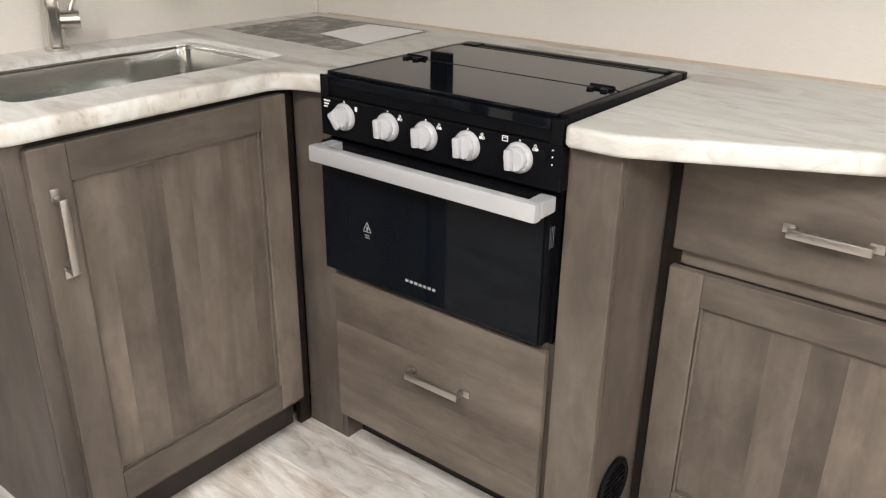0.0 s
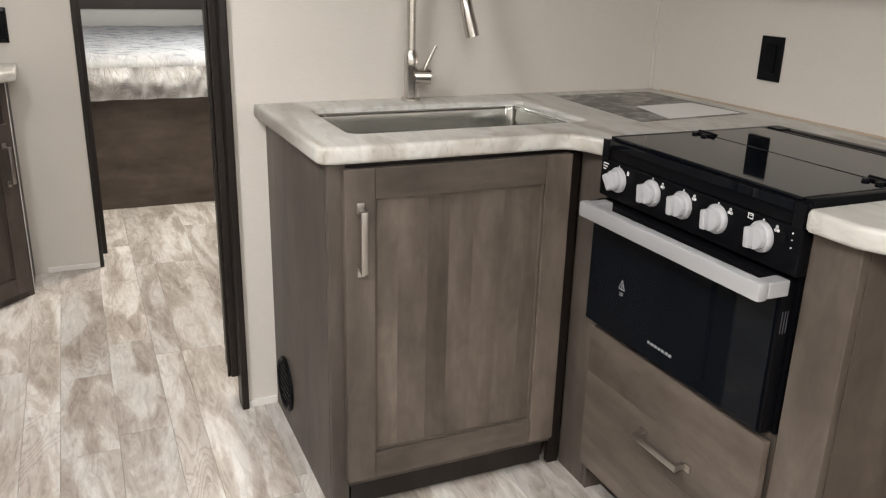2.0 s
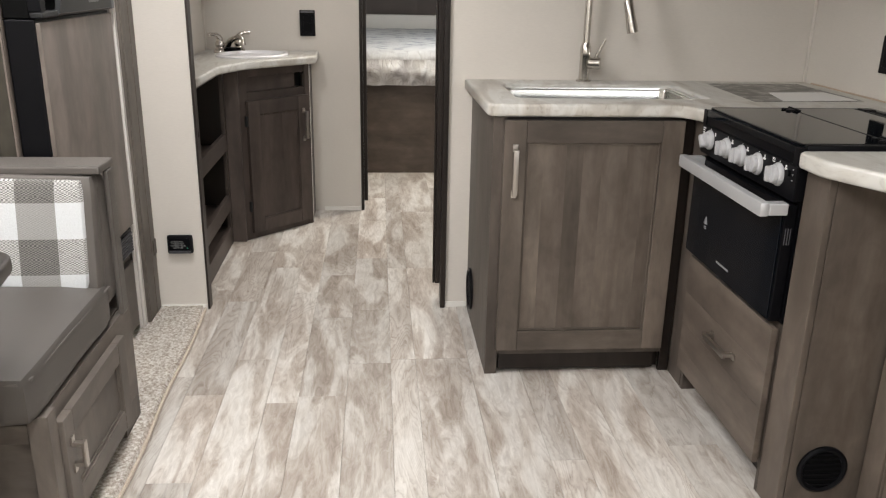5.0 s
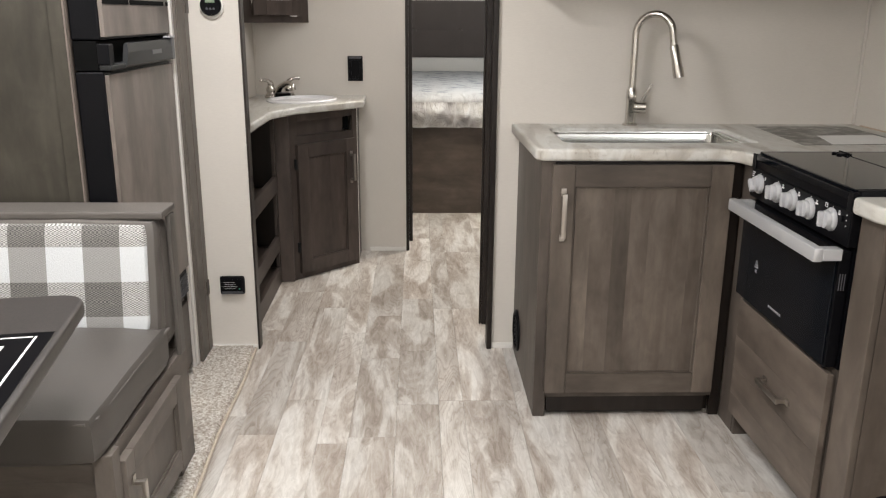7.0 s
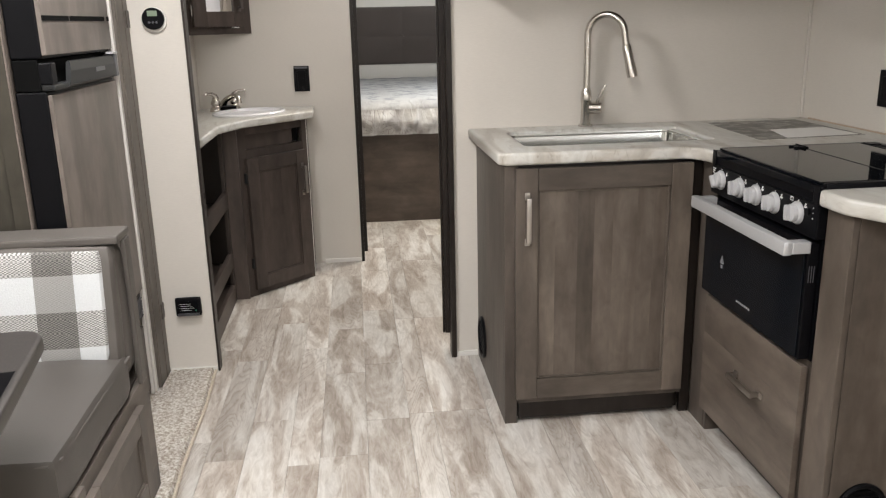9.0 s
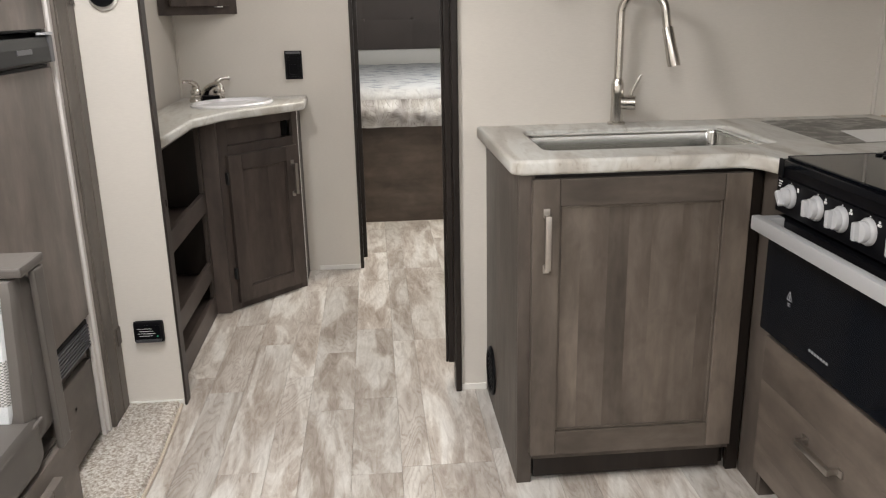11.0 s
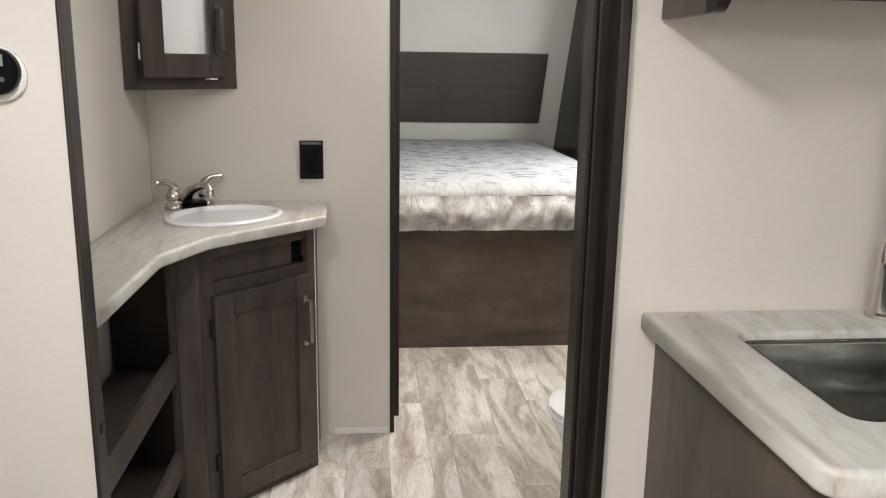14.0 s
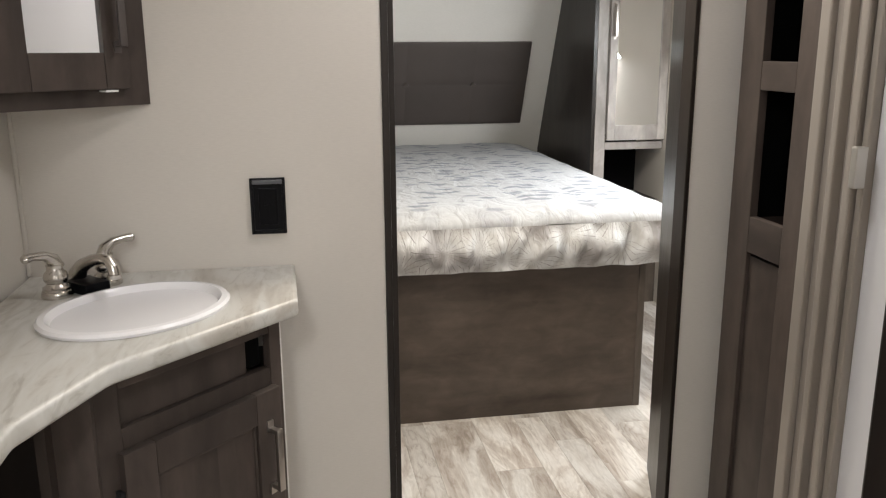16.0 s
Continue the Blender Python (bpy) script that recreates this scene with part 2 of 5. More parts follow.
M_LEATHER = leather("grey_brown_vinyl_leather", (0.098, 0.088, 0.080))
M_SEATVINYL = leather("dark_grey_brown_vinyl", (0.070, 0.063, 0.057))
M_HEAD = leather("dark_brown_vinyl_leather", (0.080, 0.067, 0.062))
M_TABLE = speckle("dark_bronze_laminate", (0.033, 0.0295, 0.0275), (0.047, 0.042, 0.0395), 220, 0.36, 0.02)


def plaid():
    """Buffalo check: cream, taupe and grey squares, with a coarse weave."""
    m, nt, b = material("buffalo_check_weave", rough=0.85)
    n = nt.nodes
    tc, sep = n.new("ShaderNodeTexCoord"), n.new("ShaderNodeSeparateXYZ")
    nt.links.new(tc.outputs["Object"], sep.inputs[0])

    def band(out, size, shift):
        a, f, g = n.new("ShaderNodeMath"), n.new("ShaderNodeMath"), n.new("ShaderNodeMath")
        a.operation, f.operation, g.operation = "MULTIPLY_ADD", "FRACT", "GREATER_THAN"
        a.inputs[1].default_value, a.inputs[2].default_value, g.inputs[1].default_value = 1 / size, shift, 0.5
        nt.links.new(out, a.inputs[0])
        nt.links.new(a.outputs[0], f.inputs[0])
        nt.links.new(f.outputs[0], g.inputs[0])
        return g.outputs[0]

    p, q = band(sep.outputs["Y"], 0.185, 0.791), band(sep.outputs["Z"], 0.178, 0.711)
    c = mixc(nt, p, (0.57, 0.59, 0.60), (0.31, 0.305, 0.295))
    d = mixc(nt, p, (0.52, 0.515, 0.50), (0.20, 0.192, 0.178))
    c = mixc(nt, q, c, d)
    vec, _ = coords(nt, (1, 1, 1), spread=0)
    ch = n.new("ShaderNodeTexChecker")
    mp = n.new("ShaderNodeMapping")
    mp.inputs["Scale"].default_value = (190, 190, 340)
    nt.links.new(vec, mp.inputs[0])
    nt.links.new(mp.outputs[0], ch.inputs["Vector"])
    ch.inputs["Scale"].default_value = 1
    dots = mixc(nt, ch.outputs["Fac"], c, mixc(nt, p, (0.07, 0.067, 0.062), (0.04, 0.039, 0.037)))
    w = mixc(nt, mixc(nt, q, mixc(nt, p, (0.0, 0.0, 0.0), (0.22, 0.22, 0.22)), (0.85, 0.85, 0.85)), c, dots)
    f = noise_tex(nt, vec, 300, 2)
    nt.links.new(mixc(nt, 1.0, w, gain(nt, f, 0.85, 1.1), "MULTIPLY"), b.inputs["Base Color"])
    bump(nt, b, f, 0.5, 0.002)
    return m


M_PLAID = plaid()


def quilt(name, top):
    m, nt, b = material(name, rough=0.8)
    n = nt.nodes
    vec, _ = coords(nt, (1, 1, 1), spread=0)
    if top:
        vo = n.new("ShaderNodeTexVoronoi")
        mp = n.new("ShaderNodeMapping")
        mp.inputs["Scale"].default_value = (17, 8.0, 1)
        nt.links.new(vec, mp.inputs[0])
        nt.links.new(mp.outputs[0], vo.inputs["Vector"])
        vo.inputs["Scale"].default_value, vo.inputs["Randomness"].default_value = 1.0, 0.75
        c = ramp(nt, vo.outputs["Distance"], (0.27, (0.225, 0.24, 0.27)), (0.38, (0.43, 0.44, 0.455)))
        px, fade = n.new("ShaderNodeSeparateXYZ"), n.new("ShaderNodeMapRange")
        nt.links.new(vec, px.inputs[0])
        nt.links.new(px.outputs["X"], fade.inputs["Value"])
        fade.inputs["From Min"].default_value, fade.inputs["From Max"].default_value = 0.84, 1.0
        c = mixc(nt, fade.outputs[0], c, ramp(nt, noise_tex(nt, vec, 8, 3), (0.38, (0.33, 0.325, 0.33)), (0.52, (0.44, 0.44, 0.44))))
    else:
        # fans of thin dark stalks on pale leaves
        vo = n.new("ShaderNodeTexVoronoi")
        vo.inputs["Scale"].default_value, vo.inputs["Randomness"].default_value = 7.5, 0.8
        nt.links.new(vec, vo.inputs["Vector"])
        sub, sep, at = n.new("ShaderNodeVectorMath"), n.new("ShaderNodeSeparateXYZ"), n.new("ShaderNodeMath")
        sub.operation, at.operation = "SUBTRACT", "ARCTAN2"
        nt.links.new(vec, sub.inputs[0])
        nt.links.new(vo.outputs["Position"], sub.inputs[1])
        nt.links.new(sub.outputs[0], sep.inputs[0])
        nt.links.new(sep.outputs["Y"], at.inputs[0])
        nt.links.new(sep.outputs["Z"], at.inputs[1])
        mul, fr, lt = n.new("ShaderNodeMath"), n.new("ShaderNodeMath"), n.new("ShaderNodeMath")
        mul.operation, fr.operation, lt.operation = "MULTIPLY", "FRACT", "LESS_THAN"
        mul.inputs[1].default_value, lt.inputs[1].default_value = 3.5, 0.065
        nt.links.new(at.outputs[0], mul.inputs[0])
        nt.links.new(mul.outputs[0], fr.inputs[0])
        nt.links.new(fr.outputs[0], lt.inputs[0])
        g = noise_tex(nt, vec, 6, 2)
        hue = noise_tex(nt, vec, 11, 2)
        gate, both = ramp(nt, noise_tex(nt, vec, 13, 2), (0.42, (0, 0, 0)), (0.46, (1, 1, 1))), n.new("ShaderNodeMath")
        both.operation = "MULTIPLY"
        nt.links.new(lt.outputs[0], both.inputs[0])
        nt.links.new(gate, both.inputs[1])
        leaf = ramp(nt, g, (0.40, (0.36, 0.345, 0.34)), (0.48, (0.52, 0.51, 0.505)), (0.56, (0.64, 0.64, 0.635)))
        leaf = mixc(nt, 1.0, leaf, ramp(nt, hue, (0.42, (0.80, 0.78, 0.76)), (0.55, (1, 1, 1))), "MULTIPLY")
        c = mixc(nt, both.outputs[0], leaf, (0.16, 0.14, 0.13))
    f = noise_tex(nt, vec, 260, 2)
    nt.links.new(mixc(nt, 1.0, c, gain(nt, f, 0.9, 1.08), "MULTIPLY"), b.inputs["Base Color"])
    crease = n.new("ShaderNodeMapping")
    crease.inputs["Scale"].default_value = (1.0, 1.5, 0.45)
    crease.inputs["Rotation"].default_value = (0, 0, 0.5 if top else 0.0)
    nt.links.new(vec, crease.inputs[0])
    k = noise_tex(nt, crease.outputs[0], 9 if top else 14, 3, 0.5, 1.4)
    bump(nt, b, k, 0.7, 0.02)
    return m


M_QTOP, M_QSIDE = quilt("leaf_print_quilt", True), quilt("stalk_print_quilt", False)


def photo():
    m, nt, b = material("printed_landscape", rough=0.35)
    vec, _ = coords(nt, (1, 1, 1), spread=0)
    f = noise_tex(nt, vec, 14, 5, 0.65, 1)
    nt.links.new(ramp(nt, f, (0.38, (0.03, 0.03, 0.026)), (0.5, (0.11, 0.105, 0.09)), (0.66, (0.36, 0.35, 0.33))), b.inputs["Base Color"])
    return m


M_PHOTO = photo()
M_TAN = material("tan_sealant", (0.46, 0.36, 0.27), 0.5)[0]


# ---- building blocks ----
def box(bm, x0, x1, y0, y1, z0, z1, r=0.0, m=None):
    """A box, with edges rounded by r."""
    made = bmesh.ops.create_cube(bm, size=1.0)["verts"]
    s = Matrix.Diagonal((x1 - x0, y1 - y0, z1 - z0, 1))
    bmesh.ops.transform(bm, matrix=Matrix.Translation(((x0 + x1) / 2, (y0 + y1) / 2, (z0 + z1) / 2)) @ s, verts=made)
    if r > 0:
        edges = list({e for v in made for e in v.link_edges})
        out = bmesh.ops.bevel(bm, geom=edges, offset=r, segments=2, profile=0.6, affect="EDGES")
        made = list({v for f in out["faces"] for v in f.verts} | {v for v in made if v.is_valid})
    if m is not None:
        bmesh.ops.transform(bm, matrix=m, verts=made)
    return made


def rod(bm, a, b, r, r2=None, n=20):
    """A round bar from a to b."""
    a, b = Vector(a), Vector(b)
    made = bmesh.ops.create_cone(bm, cap_ends=True, segments=n, radius1=r, radius2=r if r2 is None else r2, depth=(b - a).length)["verts"]
    turn = (b - a).to_track_quat("Z", "Y").to_matrix().to_4x4()
    bmesh.ops.transform(bm, matrix=Matrix.Translation((a + b) / 2) @ turn, verts=made)
    return made


def tube(bm, pts, radii, n=14):
    """A bent round pipe through pts."""
    pts = [Vector(p) for p in pts]
    rings, side = [], None
    for i, p in enumerate(pts):
        d = (pts[min(i + 1, len(pts) - 1)] - pts[max(i - 1, 0)]).normalized()
        if side is None:
            side = d.orthogonal().normalized()
        side = (side - d * side.dot(d)).normalized()
        up = d.cross(side)
        r = radii if isinstance(radii, (int, float)) else radii[i]
        rings.append([bm.verts.new(p + r * (math.cos(a) * side + math.sin(a) * up)) for a in (math.tau * k / n for k in range(n))])
    for a, b in zip(rings, rings[1:]):
        for k in range(n):
            bm.faces.new((a[k], a[(k + 1) % n], b[(k + 1) % n], b[k]))
    bm.faces.new(rings[0][::-1])
    bm.faces.new(rings[-1])


def lathe(bm, prof, centre, n=32, sx=1.0, sy=1.0, m=None):
    """A turned shape from (radius, height) pairs."""
    cx, cy, cz = centre
    rings = []
    for r, h in prof:
        rings.append([bm.verts.new((cx + r * sx * math.cos(math.tau * k / n), cy + r * sy * math.sin(math.tau * k / n), cz + h)) for k in range(n)])
    for a, b in zip(rings, rings[1:]):
        for k in range(n):
            bm.faces.new((a[k], a[(k + 1) % n], b[(k + 1) % n], b[k]))
    for ring in (rings[0][::-1], rings[-1]):
        if prof[0][0] > 1e-5:
            bm.faces.new(ring)
    if m is not None:
        bmesh.ops.transform(bm, matrix=m, verts=[v for r in rings for v in r])


def root_of(ob):
    while ob.parent:
        ob = ob.parent
    return ob


def thing(name, base, label, category, group="", rz=0.0, kind=""):
    ob = new(name)
    ob.empty_display_size = 0.05
    ob.matrix_world = ob.matrix_basis = pose(*base, 0, 0, rz)
    return tagged(ob, label, category, group, kind)


def part(name, bm, mat, parent=None, label="", local=False, smooth=False):
    """One mesh object; its vertices are given in the world unless local."""
    if parent and not local:
        bmesh.ops.transform(bm, matrix=root_of(parent).matrix_basis.inverted(), verts=bm.verts)
    bmesh.ops.recalc_face_normals(bm, faces=bm.faces)
    me = bpy.data.meshes.new(name)
    if smooth:
        for f in bm.faces:
            f.smooth = True
        for e in bm.edges:
            if len(e.link_faces) == 2 and e.calc_face_angle(0) > 0.6:
                e.smooth = False
    bm.to_mesh(me)
    bm.free()
    me.materials.append(mat)
    ob = new(name, me)
    ob.parent = parent
    return tagged(ob, label)


def solid(name, b, mat, parent=None, label="", r=0.0, m=None):
    bm = bmesh.new()
    box(bm, *b, r, m)
    return part(name, bm, mat, parent, label)


def slab(name, loops, z0, z1, mat, parent=None, r=0.008, label="", local=False):
    """A flat slab with rounded edges; loops: the outline, then holes, as (x, y) points."""
    cu = bpy.data.curves.new(name, "CURVE")
    cu.dimensions, cu.fill_mode = "2D", "BOTH"
    cu.extrude, cu.bevel_depth, cu.bevel_resolution, cu.offset = (z1 - z0) / 2 - r, r, 2, -r
    for pts in loops:
        sp = cu.splines.new("POLY")
        sp.points.add(len(pts) - 1)
        for p, (x, y) in zip(sp.points, pts):
            p.co = (x, y, 0, 1)
        sp.use_cyclic_u = True
    tmp = bpy.data.objects.new(name, cu)
    scene.collection.objects.link(tmp)
    me = bpy.data.meshes.new_from_object(tmp.evaluated_get(bpy.context.evaluated_depsgraph_get()))
    bpy.data.objects.remove(tmp)
    bm = bmesh.new()
    bm.from_mesh(me)
    bmesh.ops.remove_doubles(bm, verts=bm.verts, dist=0.0002)
    bmesh.ops.translate(bm, vec=(0, 0, (z0 + z1) / 2), verts=bm.verts)
    bpy.data.meshes.remove(me)
    return part(name, bm, mat, parent, label, local)


def rounded(pts, n=6):
    """An outline whose corners (x, y, radius) are rounded."""
    out = []
    for i, (x, y, r) in enumerate(pts):
        p, a, b = Vector((x, y)), Vector(pts[i - 1][:2]), Vector(pts[(i + 1) % len(pts)][:2])
        if r <= 0:
            out.append((x, y))
            continue
        da, db = (a - p).normalized(), (b - p).normalized()
        cut = r / math.tan(da.angle(db) / 2)
        s, e = p + da * cut, p + db * cut
        for k in range(n + 1):
            t = k / n
            q = (1 - t) ** 2 * s + 2 * t * (1 - t) * (p * 0.82 + (s + e) * 0.09) + t * t * e
            out.append((q.x, q.y))
    return out


def facing(origin, out):
    """Local (u along the front, w outward, v up) to the world."""
    w = Vector((*out, 0)).normalized()
    u = Vector((-w.y, w.x, 0))
    return Matrix.Translation(origin) @ Matrix((u, w, (0, 0, 1))).transposed().to_4x4()


def bar_pull(parent, m, u, v, length, upright=True, mat=None):
    """A squared bar handle on two feet."""
    bm = bmesh.new()
    h = length / 2
    for s in (-1, 1):
        if upright:
            box(bm, u - 0.008, u + 0.008, 0, 0.004, v + s * h - 0.011, v + s * h + 0.011, 0.001, m)
            box(bm, u - 0.006, u + 0.006, 0.002, 0.028, v + s * (h - 0.008) - 0.005, v + s * (h - 0.008) + 0.005, 0.0015, m)
        else:
            box(bm, u + s * h - 0.011, u + s * h + 0.011, 0, 0.004, v - 0.008, v + 0.008, 0.001, m)
            box(bm, u + s * (h - 0.008) - 0.005, u + s * (h - 0.008) + 0.005, 0.002, 0.028, v - 0.006, v + 0.006, 0.0015, m)
    if upright:
        box(bm, u - 0.0078, u + 0.0078, 0.021, 0.03, v - h + 0.002, v + h - 0.002, 0.002, m)
    else:
        box(bm, u - h + 0.002, u + h - 0.002, 0.021, 0.03, v - 0.0078, v + 0.0078, 0.002, m)
    return part("handle", bm, mat or M_PULL, parent, "satin nickel bar handle", smooth=True)


def shaker(parent, m, u0, u1, v0, v1, strips=6, frame_w=0.065, mat=None, rail=None, field=None):
    """A shaker door: stiles, rails and a recessed field of upright strips."""
    door = solid("door", (u0 + 0.012, u1 - 0.012, 0.0, 0.006, v0 + 0.012, v1 - 0.012), M_WOOD, parent, m=m)
    for a, b in ((u0, u0 + frame_w), (u1 - frame_w, u1)):
        solid("stile", (a, b, 0.0, 0.02, v0, v1), mat or M_STRIP, door, r=0.002, m=m)
    for a, b in ((v0, v0 + frame_w), (v1 - frame_w, v1)):
        solid("rail", (u0 + frame_w + 0.0005, u1 - frame_w - 0.0005, 0.0, 0.0195, a, b), rail or M_WOODX, door, r=0.002, m=m)
    fw = frame_w
    for b in ((u0 + fw + 0.0004, u0 + fw + 0.007, v0 + fw + 0.0004, v1 - fw - 0.0004), (u1 - fw - 0.007, u1 - fw - 0.0004, v0 + fw + 0.0004, v1 - fw - 0.0004),
              (u0 + fw + 0.0075, u1 - fw - 0.0075, v0 + fw + 0.0004, v0 + fw + 0.007), (u0 + fw + 0.0075, u1 - fw - 0.0075, v1 - fw - 0.007, v1 - fw - 0.0004)):
        solid("bead", (b[0], b[1], 0.006, 0.0145, b[2], b[3]), mat or M_WOOD, door, r=0.0038, m=m)
    rng = random.Random(int(u0 * 1000) + strips)
    cuts = [u0 + frame_w - 0.002]
    span = u1 - u0 - 2 * frame_w + 0.004
    parts = [rng.uniform(0.7, 1.4) for _ in range(strips)]
    for p in parts:
        cuts.append(cuts[-1] + span * p / sum(parts))
    for a, b in zip(cuts, cuts[1:]):
        solid("strip", (a, b, 0.001, 0.0095, v0 + frame_w - 0.002, v1 - frame_w + 0.002), field or M_STRIP, door, m=m)
    return door


# ---- structure ----
def setting(name, b, mat, label="", r=0.0):
    ob = solid(name, b, mat, r=r)
    return tagged(ob, label, name.split("_")[0], kind="structure")


X0, X1, Y0, Y1, ZC = -6.4, 3.2, -0.085, 2.38, 2.02
setting("wall_galley", (X0, X1, Y1, Y1 + 0.04, 0, ZC), M_WALL, "greige linen-textured wallboard")
setting("wall_bath_side", (X0, -1.36, Y0 - 0.04, Y0, 0, ZC), M_WALL, "greige linen-textured wallboard")
setting("wall_dinette_side", (1.62, X1, Y0 - 0.04, Y0, 0, ZC), M_WALL)
setting("wall_over_slide", (-1.36, 1.62, Y0 - 0.04, Y0, 1.92, ZC), M_WALL)
setting("wall_rear", (X1, X1 + 0.04, Y0 - 0.04, Y1 + 0.04, 0, ZC), M_WALL)
setting("wall_slide_back", (-1.40, 1.66, -1.04, -1.0, 0, 1.96), M_WALL)
setting("wall_slide_end_1", (-1.40, -1.36, -1.0, Y0 - 0.04, 0, 1.96), M_WALL)
setting("wall_slide_end_2", (1.62, 1.66, -1.0, Y0 - 0.04, 0, 1.96), M_WALL)
setting("partition_wall_sink", (-1.60, -1.555, 1.0495, Y1, 0, ZC), M_WALL, "greige wallboard behind the kitchen faucet")
setting("partition_wall_door", (-1.60, -1.555, Y0, 0.1375, 0, ZC), M_WALL, "narrow greige wallboard beside the doorway")
setting("partition_wall_over_door", (-1.60, -1.555, 0.1375, 1.0495, 1.93, ZC), M_WALL)
setting("bedroom_wall_left", (-2.99, -2.95, Y0, 0.70, 0, ZC), M_WALL, "greige wallboard behind the bathroom sink")
setting("bedroom_wall_right", (-2.99, -2.95, 1.452, Y1, 0, ZC), M_WALL)
setting("bedroom_wall_over_door", (-2.99, -2.95, 0.70, 1.452, 1.93, ZC), M_WALL)
setting("ceiling", (X0, X1 + 0.04, Y0 - 0.04, Y1 + 0.04, ZC, ZC + 0.04), M_CEIL, "white ceiling board")
setting("ceiling_slide", (-1.40, 1.66, -1.04, Y0 - 0.04, 1.92, 1.96), M_CEIL)
# the trailer's nose leans in over the bed
bm = bmesh.new()
lean = [bm.verts.new((x, y, z)) for y in (Y0 - 0.04, Y1 + 0.04) for x, z in ((-6.36, 0.0), (-6.36, 0.4), (-6.08, 0.72), (-5.44, 2.03), (-5.5, 2.05), (-6.42, 2.05), (-6.42, 0.0))]
for k in range(7):
    bm.faces.new((lean[k], lean[(k + 1) % 7], lean[7 + (k + 1) % 7], lean[7 + k]))
bm.faces.new(lean[:7])
bm.faces.new(lean[7:])
tagged(part("wall_headboard", bm, M_WHITE_WALL), "off-white sloping wallboard behind the bed", "wall", kind="structure")

floor = setting("floor", (X0, X1, Y0, Y1, -0.06, -0.003), M_JOINT, "whitewashed wood-look vinyl plank floor")
setting("slide_floor_base", (-1.36, 1.62, -1.0, Y0, -0.06, 0.0), M_JOINT)


def upright(name, b, label="dark foil-wrapped trim strip", mat=None, r=0.002):
    setting(name, b, mat or M_DARK, label, r)


# casings of the bathroom doorway
upright("trim_bath_door_left", (-1.602, -1.551, 0.138, 0.146, 0, 1.93), mat=M_JAMB, r=0.003)
upright("trim_bath_door_left_stop", (-1.66, -1.603, 0.104, 0.124, 0.08, 1.93), r=0.004)
upright("trim_bath_door_right", (-1.598, -1.538, 1.031, 1.051, 0, 1.93), r=0.004)
upright("trim_bath_door_stop", (-1.700, -1.599, 1.013, 1.049, 0.08, 1.93), r=0.004)
upright("trim_bath_door_bead", (-1.618, -1.606, 1.005, 1.0125, 0.08, 1.93))
upright("trim_bath_door_head", (-1.62, -1.548, 0.1485, 1.004, 1.90, 1.93))
upright("trim_bath_door_catch", (-1.586, -1.574, 0.1458, 0.1475, 0.664, 0.684), "small dark latch hole plate", M_PLASTIC, 0.0005)
# casings of the bedroom doorway
upright("trim_bed_door_left", (-2.996, -2.944, 0.70, 0.716, 0, 1.93))
upright("trim_bed_door_stop", (-3.05, -2.999, 0.70, 0.735, 0.04, 1.93))
upright("trim_bed_door_right", (-3.00, -2.944, 1.440, 1.4515, 0, 1.93))
leaf = solid("door_bedroom", (-0.37, 0.0, 0.0, 0.03, 0.012, 1.92), M_DARK, r=0.003, m=Matrix.Translation((-3.004, 1.452, 0)) @ Matrix.Rotation(radians(-19.5), 4, "Z"))
tagged(leaf, "dark foil bedroom door leaf standing ajar", "door", kind="structure")
# slide-out flange beside the fridge
upright("trim_slide_flange", (-1.548, -1.392, -0.052, -0.036, 0, 1.93), "grey-brown slide-out fascia board", M_GREYWOOD, 0.003)
upright("trim_slide_seal", (-1.388, -1.368, -0.058, -0.044, 0.0, 1.93), "pale vinyl seal strip", M_SEAL)
upright("trim_slide_seal_2", (-1.364, -1.346, -0.062, -0.050, 0.0, 1.93), "pale vinyl seal strip", M_SEAL)
upright("trim_slide_bead", (-1.4935, -1.4865, -0.0365, -0.0335, 0, 1.93), "grey-brown fascia bead", M_GREYWOOD, 0.001)
upright("trim_slide_bead_2", (-1.4085, -1.4015, -0.0365, -0.0335, 0, 1.93), "grey-brown fascia bead", M_GREYWOOD, 0.001)
for z in (0.262, 1.292):
    upright("trim_fascia_plate", (-1.547, -1.512, -0.0362, -0.0325, z - 0.028, z + 0.028), "small brown cover plate on the fascia", M_FACE, 0.001)
setting("baseboard_partition", (-1.555, -1.548, -0.034, 0.137, 0.0, 0.022), M_WTRIM, "thin pale base trim", 0.002)
setting("baseboard_sink_wall", (-1.555, -1.548, 1.052, 1.134, 0.0, 0.022), M_WTRIM, "thin pale base trim", 0.002)
setting("baseboard_bath", (-2.95, -2.943, 0.50, 0.698, 0.0, 0.022), M_WTRIM, "thin pale base trim", 0.002)
setting("trim_bath_corner", (-2.95, -2.941, -0.085, -0.076, 0.856, 1.221), M_WALL, "wallboard corner bead", 0.003)
setting("trim_wall_corner", (-1.555, -1.545, 2.37, 2.38, 0.885, ZC), M_WALL, "wallboard corner bead", 0.003)

